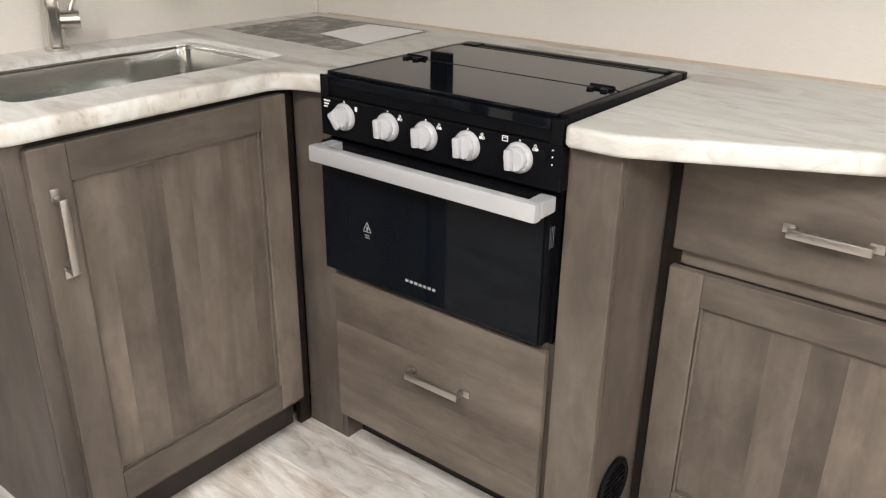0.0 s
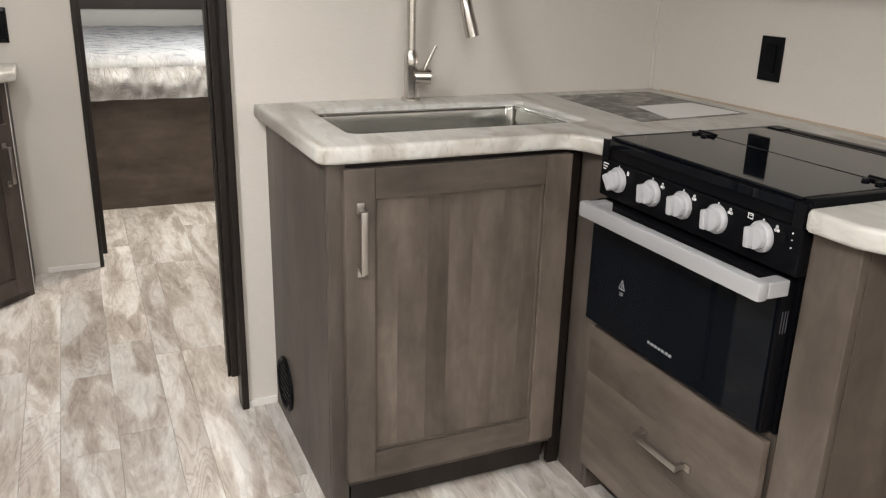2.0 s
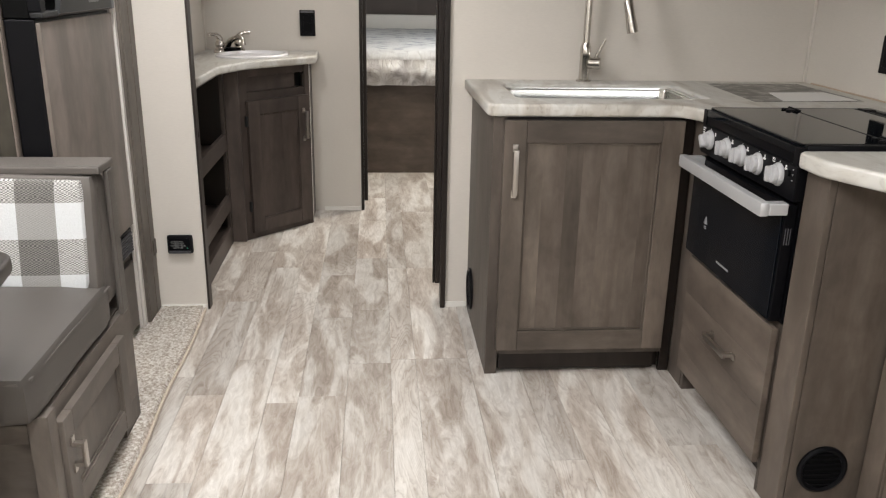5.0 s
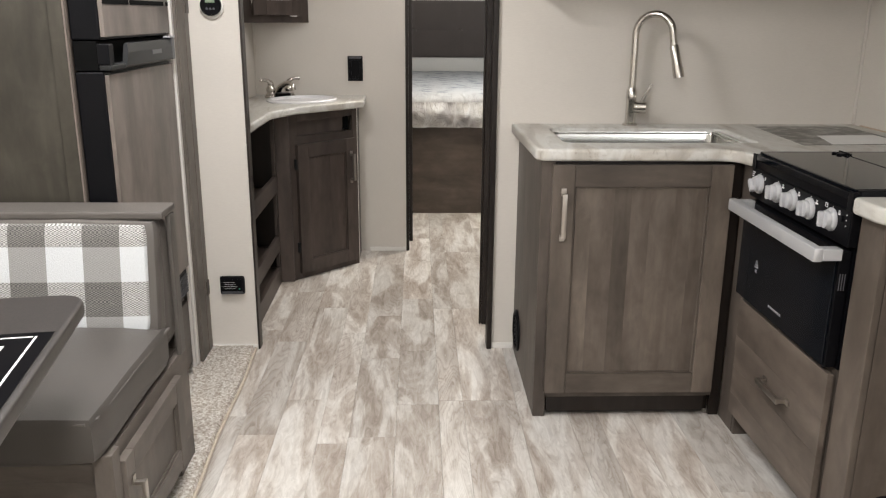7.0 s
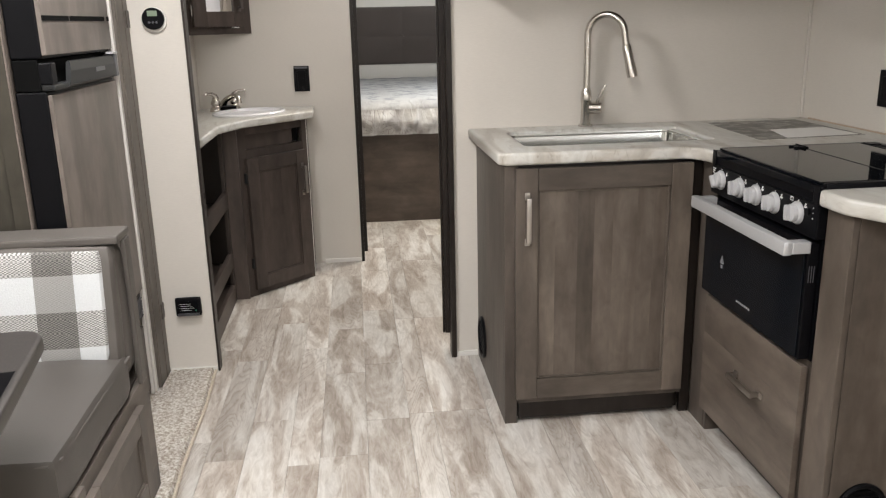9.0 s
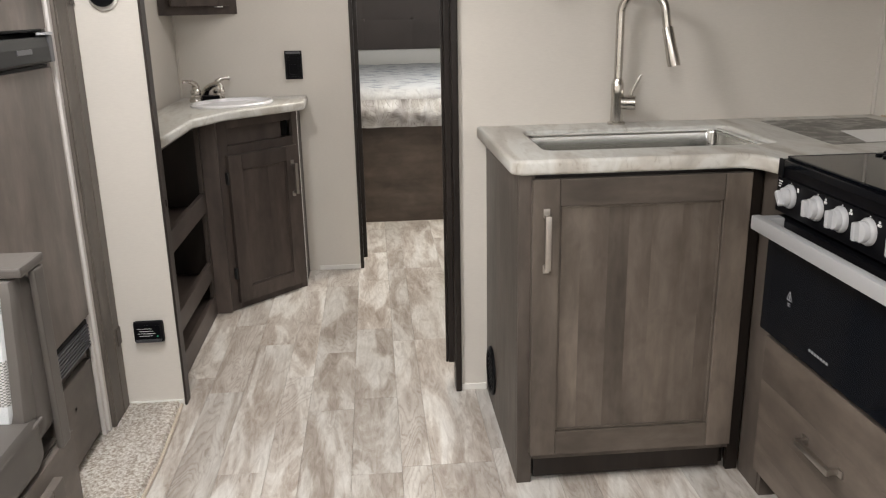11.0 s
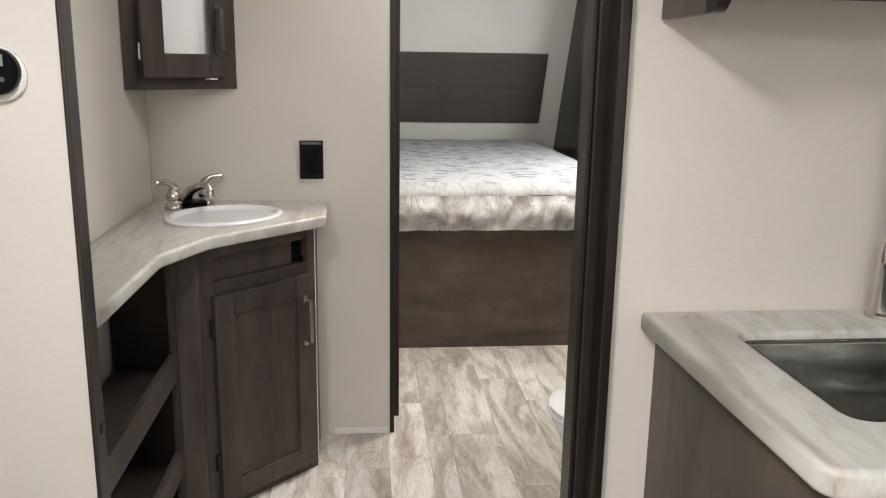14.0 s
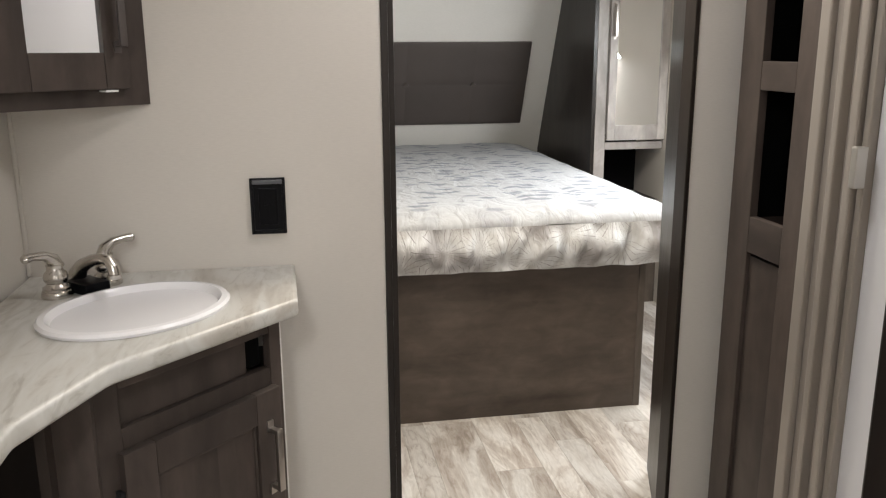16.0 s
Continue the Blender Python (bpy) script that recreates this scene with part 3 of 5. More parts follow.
# ---- carpet of the slide-out ----
bm = bmesh.new()
cols, rows = 60, 26
grid = []
rng = random.Random(4)
for j in range(rows + 1):
    line = []
    for i in range(cols + 1):
        x = -1.548 + 3.1 * i / cols
        edge = 0.134 + 0.028 * (x + 1.5) / 1.5 + 0.004 * math.sin(x * 9)
        y = -1.0 + (edge + 1.0) * (j / rows) ** 0.75
        if x < -1.39 and y < -0.034:
            y = -0.034
        z = 0.017 + 0.002 * rng.random()
        if j == rows:
            z = -0.002
        if j == rows - 1:
            y = edge - 0.012
        line.append(bm.verts.new((x, y, z)))
    grid.append(line)
for a, b in zip(grid, grid[1:]):
    for i in range(cols):
        bm.faces.new((a[i], a[i + 1], b[i + 1], b[i]))
bmesh.ops.solidify(bm, geom=bm.faces[:], thickness=0.002)
carpet = tagged(part("carpet", bm, M_CARPET, smooth=True), "flecked beige and brown cut-pile carpet on the slide-out floor", "carpet", kind="structure")
bm = bmesh.new()
tube(bm, [(-1.545 + 0.1 * i, 0.134 + 0.028 * (0.1 * i - 0.045) / 1.5 + 0.004 * math.sin((-1.545 + 0.1 * i) * 9) + 0.001, 0.006) for i in range(31)], 0.0055, 8)
part("binding", bm, M_CARPET_EDGE, carpet, "tan bound carpet edge", smooth=True)


# ---- kitchen ----
SINK_CAB = thing("sink_base_cabinet", (-1.25, 1.45, 0), "grey-brown stained wood sink cabinet with one shaker door", "cabinet", "kitchen cabinets")
c = SINK_CAB
solid("side_panel", (-1.552, -0.995, 1.137, 1.150, 0, 0.845), M_FACE, c)
solid("back_panel", (-1.552, -1.545, 1.151, 2.36, 0, 0.845), M_WOOD, c)
solid("bottom", (-1.544, -0.996, 1.151, 1.74, 0.07, 0.085), M_WOOD, c)
solid("stile", (-0.994, -0.975, 1.137, 1.176, 0, 0.845), M_FACE, c, r=0.002)
# right stile and top rail: corner and worktop shade put into the colour
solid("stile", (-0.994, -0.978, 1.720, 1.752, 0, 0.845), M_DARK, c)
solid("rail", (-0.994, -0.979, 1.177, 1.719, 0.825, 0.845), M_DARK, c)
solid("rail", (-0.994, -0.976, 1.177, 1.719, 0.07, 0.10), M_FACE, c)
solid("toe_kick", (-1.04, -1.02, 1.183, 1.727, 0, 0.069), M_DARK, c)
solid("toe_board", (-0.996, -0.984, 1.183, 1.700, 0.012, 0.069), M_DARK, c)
m = facing((-0.974, 0, 0), (1, 0))
d = shaker(c, m, 1.168, 1.714, 0.092, 0.837, 7, 0.067, rail=M_WOODY)
bar_pull(d, facing((-0.954, 0, 0), (1, 0)), 1.202, 0.684, 0.142)


def round_vent(base, out, r, label):
    """A round black floor-level vent with a raised rim and slats."""
    v = thing("round_vent", base, label, "vent")
    mm = facing(base, out)
    bm = bmesh.new()
    lathe(bm, [(r, 0.0005), (r, 0.006), (r - 0.006, 0.01), (r - 0.013, 0.006), (r - 0.013, 0.0005)], (0, 0, 0), 36, m=mm @ pose(0, 0, 0, -90))
    part("rim", bm, M_PLASTIC, v, smooth=True)
    bm = bmesh.new()
    lathe(bm, [(r - 0.013, 0.0005), (r - 0.013, 0.0015)], (0, 0, 0), 36, m=mm @ pose(0, 0, 0, -90))
    part("backing", bm, M_VOID, v)
    for k in range(-3, 4):
        z = k * r * 0.22
        h = math.sqrt(max((r - 0.014) ** 2 - z * z, 0.0001))
        solid("slat", (-h, h, 0.0015, 0.005, z - 0.002, z + 0.002), M_PLASTIC, v, m=mm)
    return v


round_vent((-1.425, 1.1368, 0.125), (0, -1), 0.078, "black plastic round furnace vent in the cabinet's end panel")

RANGE_CAB = thing("range_cabinet", (-0.6, 2.05, 0), "grey-brown stained wood cabinet under the range with one drawer", "cabinet", "kitchen cabinets")
c = RANGE_CAB
solid("corner_stile", (-0.974, -0.862, 1.752, 1.770, 0, 0.845), M_FACE, c, r=0.002)
solid("foot", (-0.861, -0.846, 1.753, 1.80, 0, 0.075), M_FACE, c)
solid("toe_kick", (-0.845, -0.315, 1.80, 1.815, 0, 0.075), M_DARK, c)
solid("rail", (-0.861, -0.312, 1.753, 1.772, 0.076, 0.10), M_WOODX, c)
solid("rail", (-0.861, -0.312, 1.753, 1.772, 0.44, 0.462), M_WOODX, c)
solid("shelf", (-0.861, -0.312, 1.773, 2.36, 0.44, 0.46), M_WOODX, c)
solid("end_stile", (-0.298, -0.200, 1.752, 1.77, 0, 0.845), M_WOOD, c, r=0.003)
solid("end_panel", (-0.216, -0.200, 1.771, 2.37, 0, 0.845), M_WOOD, c, r=0.001)
solid("inner_panel", (-0.298, -0.286, 1.771, 2.37, 0, 0.845), M_WOOD, c)
solid("stile", (-0.3115, -0.2985, 1.7525, 1.772, 0, 0.462), M_FACE, c)
dr = solid("drawer", (-0.843, -0.308, 1.744, 1.751, 0.09, 0.446), M_WOODX, c)
edges = (0.084, 0.15, 0.235, 0.335, 0.452)
for a, b in zip(edges, edges[1:]):
    solid("board", (-0.848, -0.303, 1.731, 1.745, a, b), M_WOODX, dr, r=0.0006)
bar_pull(dr, facing((0, 1.731, 0), (0, -1)), -0.552, 0.292, 0.142, False)
round_vent((-0.1995, 1.852, 0.13), (1, 0), 0.062, "black round outlet port low in the wood end panel")

END_CAB = thing("end_cabinet", (0.2, 2.15, 0), "grey-brown stained wood cabinet with a drawer over a shaker door", "cabinet", "kitchen cabinets")
c = END_CAB
solid("body", (-0.196, 0.62, 1.975, 2.37, 0.0, 0.845), M_WOOD, c)
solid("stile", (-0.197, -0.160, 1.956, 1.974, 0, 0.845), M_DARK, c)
solid("stile", (0.36, 0.62, 1.956, 1.974, 0, 0.845), M_WOOD, c)
for a, b in ((0.815, 0.845), (0.60, 0.632), (0.0, 0.05)):
    solid("rail", (-0.159, 0.359, 1.956, 1.974, a, b), M_WOODX, c)
dr = solid("drawer", (-0.172, 0.352, 1.938, 1.955, 0.632, 0.838), M_WOODX, c, r=0.003)
bar_pull(dr, facing((0, 1.938, 0), (0, -1)), 0.09, 0.722, 0.135, False)
m = facing((0, 1.955, 0), (0, -1))
shaker(c, m, -0.172, 0.352, 0.04, 0.597, 6, 0.066)

# ---- worktop ----
TOP = 0.885
outer = rounded([(-1.554, 1.108, 0.0), (-0.955, 1.116, 0.035), (-0.955, 1.705, 0.05), (-0.862, 1.732, 0.0), (-0.862, 2.226, 0), (-0.296, 2.226, 0), (-0.296, 1.722, 0.015),
                 (-0.195, 1.724, 0.05), (0.20, 1.918, 0.08), (0.66, 1.93, 0.03), (0.66, 2.379, 0), (-1.554, 2.379, 0)])
hole = rounded([(-1.428, 1.225, 0.03), (-1.428, 1.836, 0.03), (-1.086, 1.836, 0.03), (-1.086, 1.225, 0.03)])
worktop = slab("worktop", [outer, hole], TOP - 0.038, TOP, M_STONE, None, 0.009)
tagged(worktop, "white and tan marbled laminate worktop with rounded edges", "worktop")

solid("wall_bead", (-1.50, 0.64, 2.3735, 2.3788, TOP - 0.002, TOP + 0.004), M_TAN, worktop, "thin tan sealant bead along the wall", r=0.001)

# ---- sink ----
sink = thing("kitchen_sink", (-1.257, 1.52, 0.69), "brushed stainless steel single-bowl undermount sink", "sink")
bm = bmesh.new()
b0 = rounded([(-1.427, 1.226, 0.03), (-1.427, 1.813, 0.03), (-1.087, 1.813, 0.03), (-1.087, 1.226, 0.03)])
levels = [(s_, TOP - d_) for s_, d_ in ((1.0, 0.013), (0.998, 0.0165), (0.99, 0.018), (0.985, 0.022), (0.962, 0.150), (0.957, 0.164), (0.947, 0.178), (0.925, 0.188),
                                     (0.90, 0.193), (0.87, 0.1945), (0.80, 0.195), (0.4, 0.196), (0.05, 0.197))]
rings = []
for s, z in levels:
    rings.append([bm.verts.new((-1.257 + (x + 1.257) * s, 1.52 + (y - 1.52) * (1 - (1 - s) * 0.55), z)) for x, y in b0])
for a, b in zip(rings, rings[1:]):
    for k in range(len(a)):
        bm.faces.new((a[k], a[(k + 1) % len(a)], b[(k + 1) % len(a)], b[k]))
bm.faces.new(rings[-1])
bmesh.ops.recalc_face_normals(bm, faces=bm.faces[:])
bmesh.ops.solidify(bm, geom=bm.faces[:], thickness=0.0015)
part("bowl", bm, M_STEEL, sink, smooth=True)
bm = bmesh.new()
lathe(bm, [(0.045, 0.0), (0.045, 0.003), (0.036, 0.004), (0.03, 0.001), (0.008, 0.001)], (-1.257, 1.52, TOP - 0.1955), 28)
part("drain", bm, M_NICKEL, sink, "round steel strainer", smooth=True)
solid("rebate_edge", (-1.428, -1.086, 1.814, 1.833, TOP - 0.0375, TOP - 0.010), M_STONE, sink, "pale cut edge beside the bowl", r=0.003)

# ---- faucet ----
fau = thing("kitchen_faucet", (-1.505, 1.53, TOP), "satin nickel pull-down gooseneck kitchen faucet", "faucet")
fx, fy = -1.505, 1.530
bm = bmesh.new()
lathe(bm, [(0.027, 0.0005), (0.027, 0.006), (0.019, 0.010), (0.018, 0.085), (0.0192, 0.088), (0.0192, 0.12), (0.0165, 0.126), (0.0145, 0.135)], (fx, fy, TOP), 28)
part("body", bm, M_NICKEL, fau, smooth=True)
bm = bmesh.new()
dx, dy = 0.62, 0.785
R = 0.068
pts = [(fx, fy, TOP + 0.13 + 0.19 * k / 6) for k in range(7)]
pts += [(fx + dx * R * (1 - math.cos(a)), fy + dy * R * (1 - math.cos(a)), TOP + 0.32 + R * math.sin(a)) for a in (math.pi * k / 16 for k in range(1, 16))]
pts += [(fx + dx * 2 * R, fy + dy * 2 * R, TOP + 0.32), (fx + dx * (2 * R + 0.006), fy + dy * (2 * R + 0.006), TOP + 0.285)]
tube(bm, pts, 0.0125, 16)
part("gooseneck", bm, M_NICKEL, fau, smooth=True)
bm = bmesh.new()
e = Vector((fx + dx * (2 * R + 0.006), fy + dy * (2 * R + 0.006), TOP + 0.285))
tube(bm, [e + Vector((dx * t * 0.25, dy * t * 0.25, -t)) for t in (0.0, 0.004, 0.05, 0.09, 0.108)], [0.014, 0.016, 0.0165, 0.019, 0.018], 18)
part("spray_head", bm, M_NICKEL, fau, smooth=True)
bm = bmesh.new()
rod(bm, (fx + 0.008, fy + 0.012, TOP + 0.066), (fx + 0.024, fy + 0.05, TOP + 0.066), 0.021)
part("valve", bm, M_NICKEL, fau, smooth=True)
bm = bmesh.new()
tube(bm, [(fx + 0.016, fy + 0.034, TOP + 0.082), (fx + 0.02, fy + 0.042, TOP + 0.105), (fx + 0.026, fy + 0.062, TOP + 0.148)], [0.006, 0.005, 0.0042], 10)
part("lever", bm, M_NICKEL, fau, smooth=True)

# ---- range ----
rg = thing("range", (-0.578, 1.98, 0.463), "black glass-top gas range with oven and light grey knobs", "range")
RX0, RX1 = -0.858, -0.300
solid("body", (RX0 + 0.004, RX1 - 0.004, 1.752, 2.21, 0.464, 0.846), M_BLACK, rg)
bm = bmesh.new()
for b in ((RX0, RX1, 1.732, 1.745), (RX0, RX1, 2.20, 2.225), (RX0, RX0 + 0.018, 1.745, 2.20), (RX1 - 0.018, RX1, 1.745, 2.20)):
    box(bm, b[0], b[1], b[2], b[3], 0.848, 0.8885 if b[3] < 1.75 else 0.8945, 0.003)
part("top_frame", bm, M_BLACK, rg, "black enamel rim", smooth=True)
solid("lid_front", (RX0 + 0.0195, RX1 - 0.0195, 1.740, 1.958, 0.8888, 0.8955), M_GLASS, rg, "black glass lid", r=0.002)
solid("lid_rear", (RX0 + 0.0195, RX1 - 0.0195, 1.962, 2.158, 0.8888, 0.8955), M_GLASS, rg, "black glass lid", r=0.002)
solid("burner_tray", (RX0 + 0.019, RX1 - 0.019, 1.746, 2.199, 0.848, 0.885), M_BLACK, rg)
for x in (RX0 + 0.055, RX1 - 0.055):
    bm = bmesh.new()
    box(bm, x - 0.022, x + 0.022, 1.948, 1.972, 0.8955, 0.8995, 0.001)
    rod(bm, (x - 0.024, 1.96, 0.899), (x + 0.024, 1.96, 0.899), 0.004, n=10)
    for s in (-1, 1):
        rod(bm, (x + s * 0.014, 1.94, 0.8955), (x + s * 0.014, 1.94, 0.9), 0.007, n=12)
    part("hinge", bm, M_PLASTIC, rg)
bm = bmesh.new()
rod(bm, (RX0 + 0.05, 2.185, 0.891), (RX1 - 0.05, 2.185, 0.891), 0.005, n=12)
for x in (RX0 + 0.045, RX1 - 0.045):
    box(bm, x - 0.02, x + 0.02, 2.165, 2.199, 0.8852, 0.8985, 0.003)
box(bm, RX0 + 0.05, RX1 - 0.05, 2.168, 2.176, 0.8852, 0.895)
part("rear_rail", bm, M_PLASTIC, rg, "black lid hinge rail")
panel = solid("control_panel", (RX0 - 0.004, RX1 + 0.004, 1.728, 1.751, 0.766, 0.847), M_BLACK, rg, "black enamel control strip", r=0.003)


def dot(x, z, r):
    bm = bmesh.new()
    rod(bm, (x, 1.7282, z), (x, 1.7268, z), r, n=10)
    part("mark", bm, M_PRINT, panel)


def ring_mark(x, z, r, filled):
    """A printed burner sign: a disc or a thin ring."""
    bm = bmesh.new()
    if filled:
        rod(bm, (x, 1.7282, z), (x, 1.7268, z), r, n=12)
    else:
        lathe(bm, [(r, 0.0), (r, 0.0012), (r - 0.0008, 0.0012), (r - 0.0008, 0.0)], (0, 0, 0), 14, m=pose(x, 1.7280, z, 90))
    part("mark", bm, M_PRINT, panel)


for k, x in enumerate((-0.795, -0.680, -0.586, -0.490, -0.380)):
    knob = None
    bm = bmesh.new()
    lathe(bm, [(0.0275, 0.0), (0.0275, 0.004), (0.025, 0.008), (0.0235, 0.010), (0.020, 0.010)], (0, 0, 0), 32, m=pose(x, 1.728, 0.812, 90))
    knob = part("knob", bm, M_KNOB, panel, "light grey knob", smooth=True)
    bm = bmesh.new()
    turn = pose(x, 1.719, 0.812, 90) @ pose(0, 0, 0, 0, 0, 38 if k == 0 else 4)
    lathe(bm, [(0.0215, 0.0), (0.021, 0.009), (0.0195, 0.011), (0.0, 0.011)], (0, 0, 0), 32, m=turn)
    box(bm, -0.0135, 0.0005, -0.0185, 0.0185, 0.006, 0.021, 0.0045, turn)
    part("grip", bm, M_KNOB, knob, smooth=True)
    dot(x, 0.842, 0.0016)
    for a, b in ((0.028, 0.0), (0.034, 0.0), (0.031, 0.006)):
        if k:
            ring_mark(x + a, 0.832 + b, 0.0028, (a > 0.03) == (k % 2 == 0) and b == 0.0)
    if not k:
        solid("mark", (x + 0.029, x + 0.035, 1.7268, 1.7278, 0.828, 0.837), M_PRINT, panel)
for k in range(3):
    solid("emblem_bar", (-0.852, -0.842 + 0.004 * k, 1.7268, 1.7278, 0.825 + 0.006 * k, 0.8275 + 0.006 * k), M_PRINT, panel)
bm = bmesh.new()
rod(bm, (-0.333, 1.7285, 0.825), (-0.333, 1.722, 0.825), 0.0085, n=20)
part("button", bm, M_PLASTIC, panel)
ring_mark(-0.333, 0.825, 0.0062, False)
for z in (0.812, 0.825, 0.837):
    dot(-0.315, z, 0.0014)
for b in ((-0.4165, -0.4045, 0.8435, 0.845), (-0.4165, -0.4045, 0.835, 0.8362), (-0.4165, -0.4155, 0.8362, 0.8435), (-0.4055, -0.4045, 0.8362, 0.8435), (-0.4165, -0.4045, 0.8408, 0.8416)):
    solid("mark", (b[0], b[1], 1.7268, 1.7278, b[2], b[3]), M_PRINT, panel)
for x in (RX0 - 0.002, RX1 - 0.020):
    solid("corner_post", (x, x + 0.022, 1.7265, 1.7315, 0.8475, 0.8895), M_PLASTIC, rg, r=0.0015)
solid("lid_edge", (RX0 + 0.022, RX1 - 0.022, 1.7275, 1.7315, 0.872, 0.8885), M_GLASS, rg, "glossy black lid front", r=0.001)
door = solid("oven_door", (RX0 - 0.002, RX1 - 0.010, 1.722, 1.75, 0.468, 0.755), M_BLACK, rg, "black oven door", r=0.003)
solid("glass", (RX0 + 0.002, RX1 - 0.016, 1.717, 1.7215, 0.472, 0.735), M_OVEN, door, "black oven glass", r=0.0015)
bm = bmesh.new()
box(bm, RX0 + 0.030, RX1 + 0.002, 1.655, 1.678, 0.731, 0.765, 0.006)
part("handle", bm, M_SILVER, door, "silver oven door handle", smooth=True)
for x in (RX0 + 0.031, RX1 - 0.0285):
    solid("handle_post", (x, x + 0.030, 1.6765, 1.722, 0.734, 0.762), M_SILVER, door, r=0.003)
bm = bmesh.new()
for a in range(3):
    p = [(-0.731 + 0.012 * math.cos(math.tau * q / 3 + 1.5708), 0.592 + 0.014 * math.sin(math.tau * q / 3 + 1.5708)) for q in (a, a + 1)]
    tube(bm, [(p[0][0], 1.7165, p[0][1]), (p[1][0], 1.7165, p[1][1])], 0.0009, 6)
box(bm, -0.737, -0.725, 1.716, 1.717, 0.576, 0.578)
box(bm, -0.737, -0.725, 1.716, 1.717, 0.571, 0.573)
box(bm, -0.7325, -0.7295, 1.716, 1.717, 0.586, 0.596)
part("warning_mark", bm, M_GREYMARK, door, "small white hot-surface triangle")
for k in range(7):
    a = -0.628 + 0.0115 * k
    solid("nameplate_bar", (a, a + 0.0075, 1.716, 1.717, 0.505, 0.5105), M_GREYMARK, door)
for y in (1.728, 1.734, 1.740):
    solid("side_slot", (RX1 - 0.0102, RX1 - 0.0092, y, y + 0.0018, 0.66, 0.70), M_GREYPL, door)

# ---- printed sheet on the worktop ----
sheet = thing("brochure", (-1.25, 2.13, TOP), "glossy printed placemat with a landscape photo and white panel", "paper")


def quad(name, pts, z, mat, parent):
    bm = bmesh.new()
    top = [bm.verts.new((x, y, z)) for x, y in pts]
    low = [bm.verts.new((x, y, z - 0.0008)) for x, y in pts]
    bm.faces.new(top)
    bm.faces.new(low[::-1])
    for k in range(len(pts)):
        bm.faces.new((top[k], top[(k + 1) % len(pts)], low[(k + 1) % len(pts)], low[k]))
    return part(name, bm, mat, parent)


quad("sheet", [(-1.475, 1.972), (-1.478, 2.312), (-1.055, 2.318), (-1.03, 1.952)], TOP + 0.0012, M_PHOTO, sheet)
quad("white_panel", [(-1.235, 2.09), (-1.252, 2.29), (-1.065, 2.302), (-1.045, 2.05)], TOP + 0.0022, M_PAPER, sheet)


def wall_outlet(base, out, w, h, label, cover=False):
    """A black wall plate with a hooded outlet."""
    o = thing("outlet", base, label, "outlet")
    mm = facing(base, out)
    solid("plate", (-w / 2, w / 2, 0.0005, 0.007, -h / 2, h / 2), M_PLASTIC, o, r=0.002, m=mm)
    solid("receptacle", (-w * 0.26, w * 0.26, 0.007, 0.011, -h * 0.33, h * 0.33), M_BLACK, o, r=0.002, m=mm)
    for s in (-1, 1):
        bm = bmesh.new()
        for q in (-1, 1):
            box(bm, q * 0.007 - 0.001, q * 0.007 + 0.001, 0.0108, 0.0114, s * h * 0.17 - 0.004, s * h * 0.17 + 0.004, 0, mm)
        part("slot", bm, M_VOID, o)
    if cover:
        solid("hood", (-w * 0.42, w * 0.42, 0.007, 0.016, h * 0.40, h * 0.47), M_GREYPL, o, r=0.002, m=mm)
        bm = bmesh.new()
        for b in ((-w * 0.46, -w * 0.40, -h * 0.46, h * 0.46), (w * 0.40, w * 0.46, -h * 0.46, h * 0.46), (-w * 0.46, w * 0.46, -h * 0.46, -h * 0.41)):
            box(bm, b[0], b[1], 0.007, 0.013, b[2], b[3], 0.001, mm)
        part("cover_frame", bm, M_PLASTIC, o)
        solid("test_button", (-w * 0.12, w * 0.12, 0.011, 0.0125, -0.004, 0.004), M_BLACK, o, m=mm)
    return o


wall_outlet((-1.062, 2.38, 1.027), (0, -1), 0.076, 0.115, "black wall outlet above the worktop")

# ---- overhead cabinets ----
up = thing("overhead_cabinet", (-1.4, 1.75, 1.39), "grey-brown wood overhead cabinet above the sink", "cabinet")
solid("end_panel", (-1.553, -1.372, 1.105, 1.121, 1.391, 1.99), M_WOOD, up, r=0.001)
bm = bmesh.new()
box(bm, -1.3715, -1.325, 1.1045, 1.1225, 1.391, 1.99, 0.0)
bmesh.ops.bevel(bm, geom=[e for e in bm.edges if all(v.co.x > -1.33 for v in e.verts) and abs(e.verts[0].co.z - 1.391) < 0.001 and abs(e.verts[1].co.z - 1.391) < 0.001], offset=0.03, segments=6, profile=0.5, affect="EDGES")
part("end_nose", bm, M_DARK, up, "dark rounded edge", smooth=True)
solid("bottom_board", (-1.553, -1.36, 1.1215, 2.378, 1.428, 1.444), M_WOODY, up)
solid("valance", (-1.359, -1.34, 1.123, 2.378, 1.418, 1.47), M_DARK, up, "dark front rail", r=0.003)
solid("body", (-1.553, -1.342, 1.122, 2.378, 1.471, 1.99), M_WOOD, up)

up = thing("overhead_cabinet", (-0.3, 2.2, 1.30), "grey-brown wood overhead cabinet above the range", "cabinet")
solid("body", (-0.93, 0.65, 2.09, 2.378, 1.30, 1.99), M_WOOD, up, r=0.006)

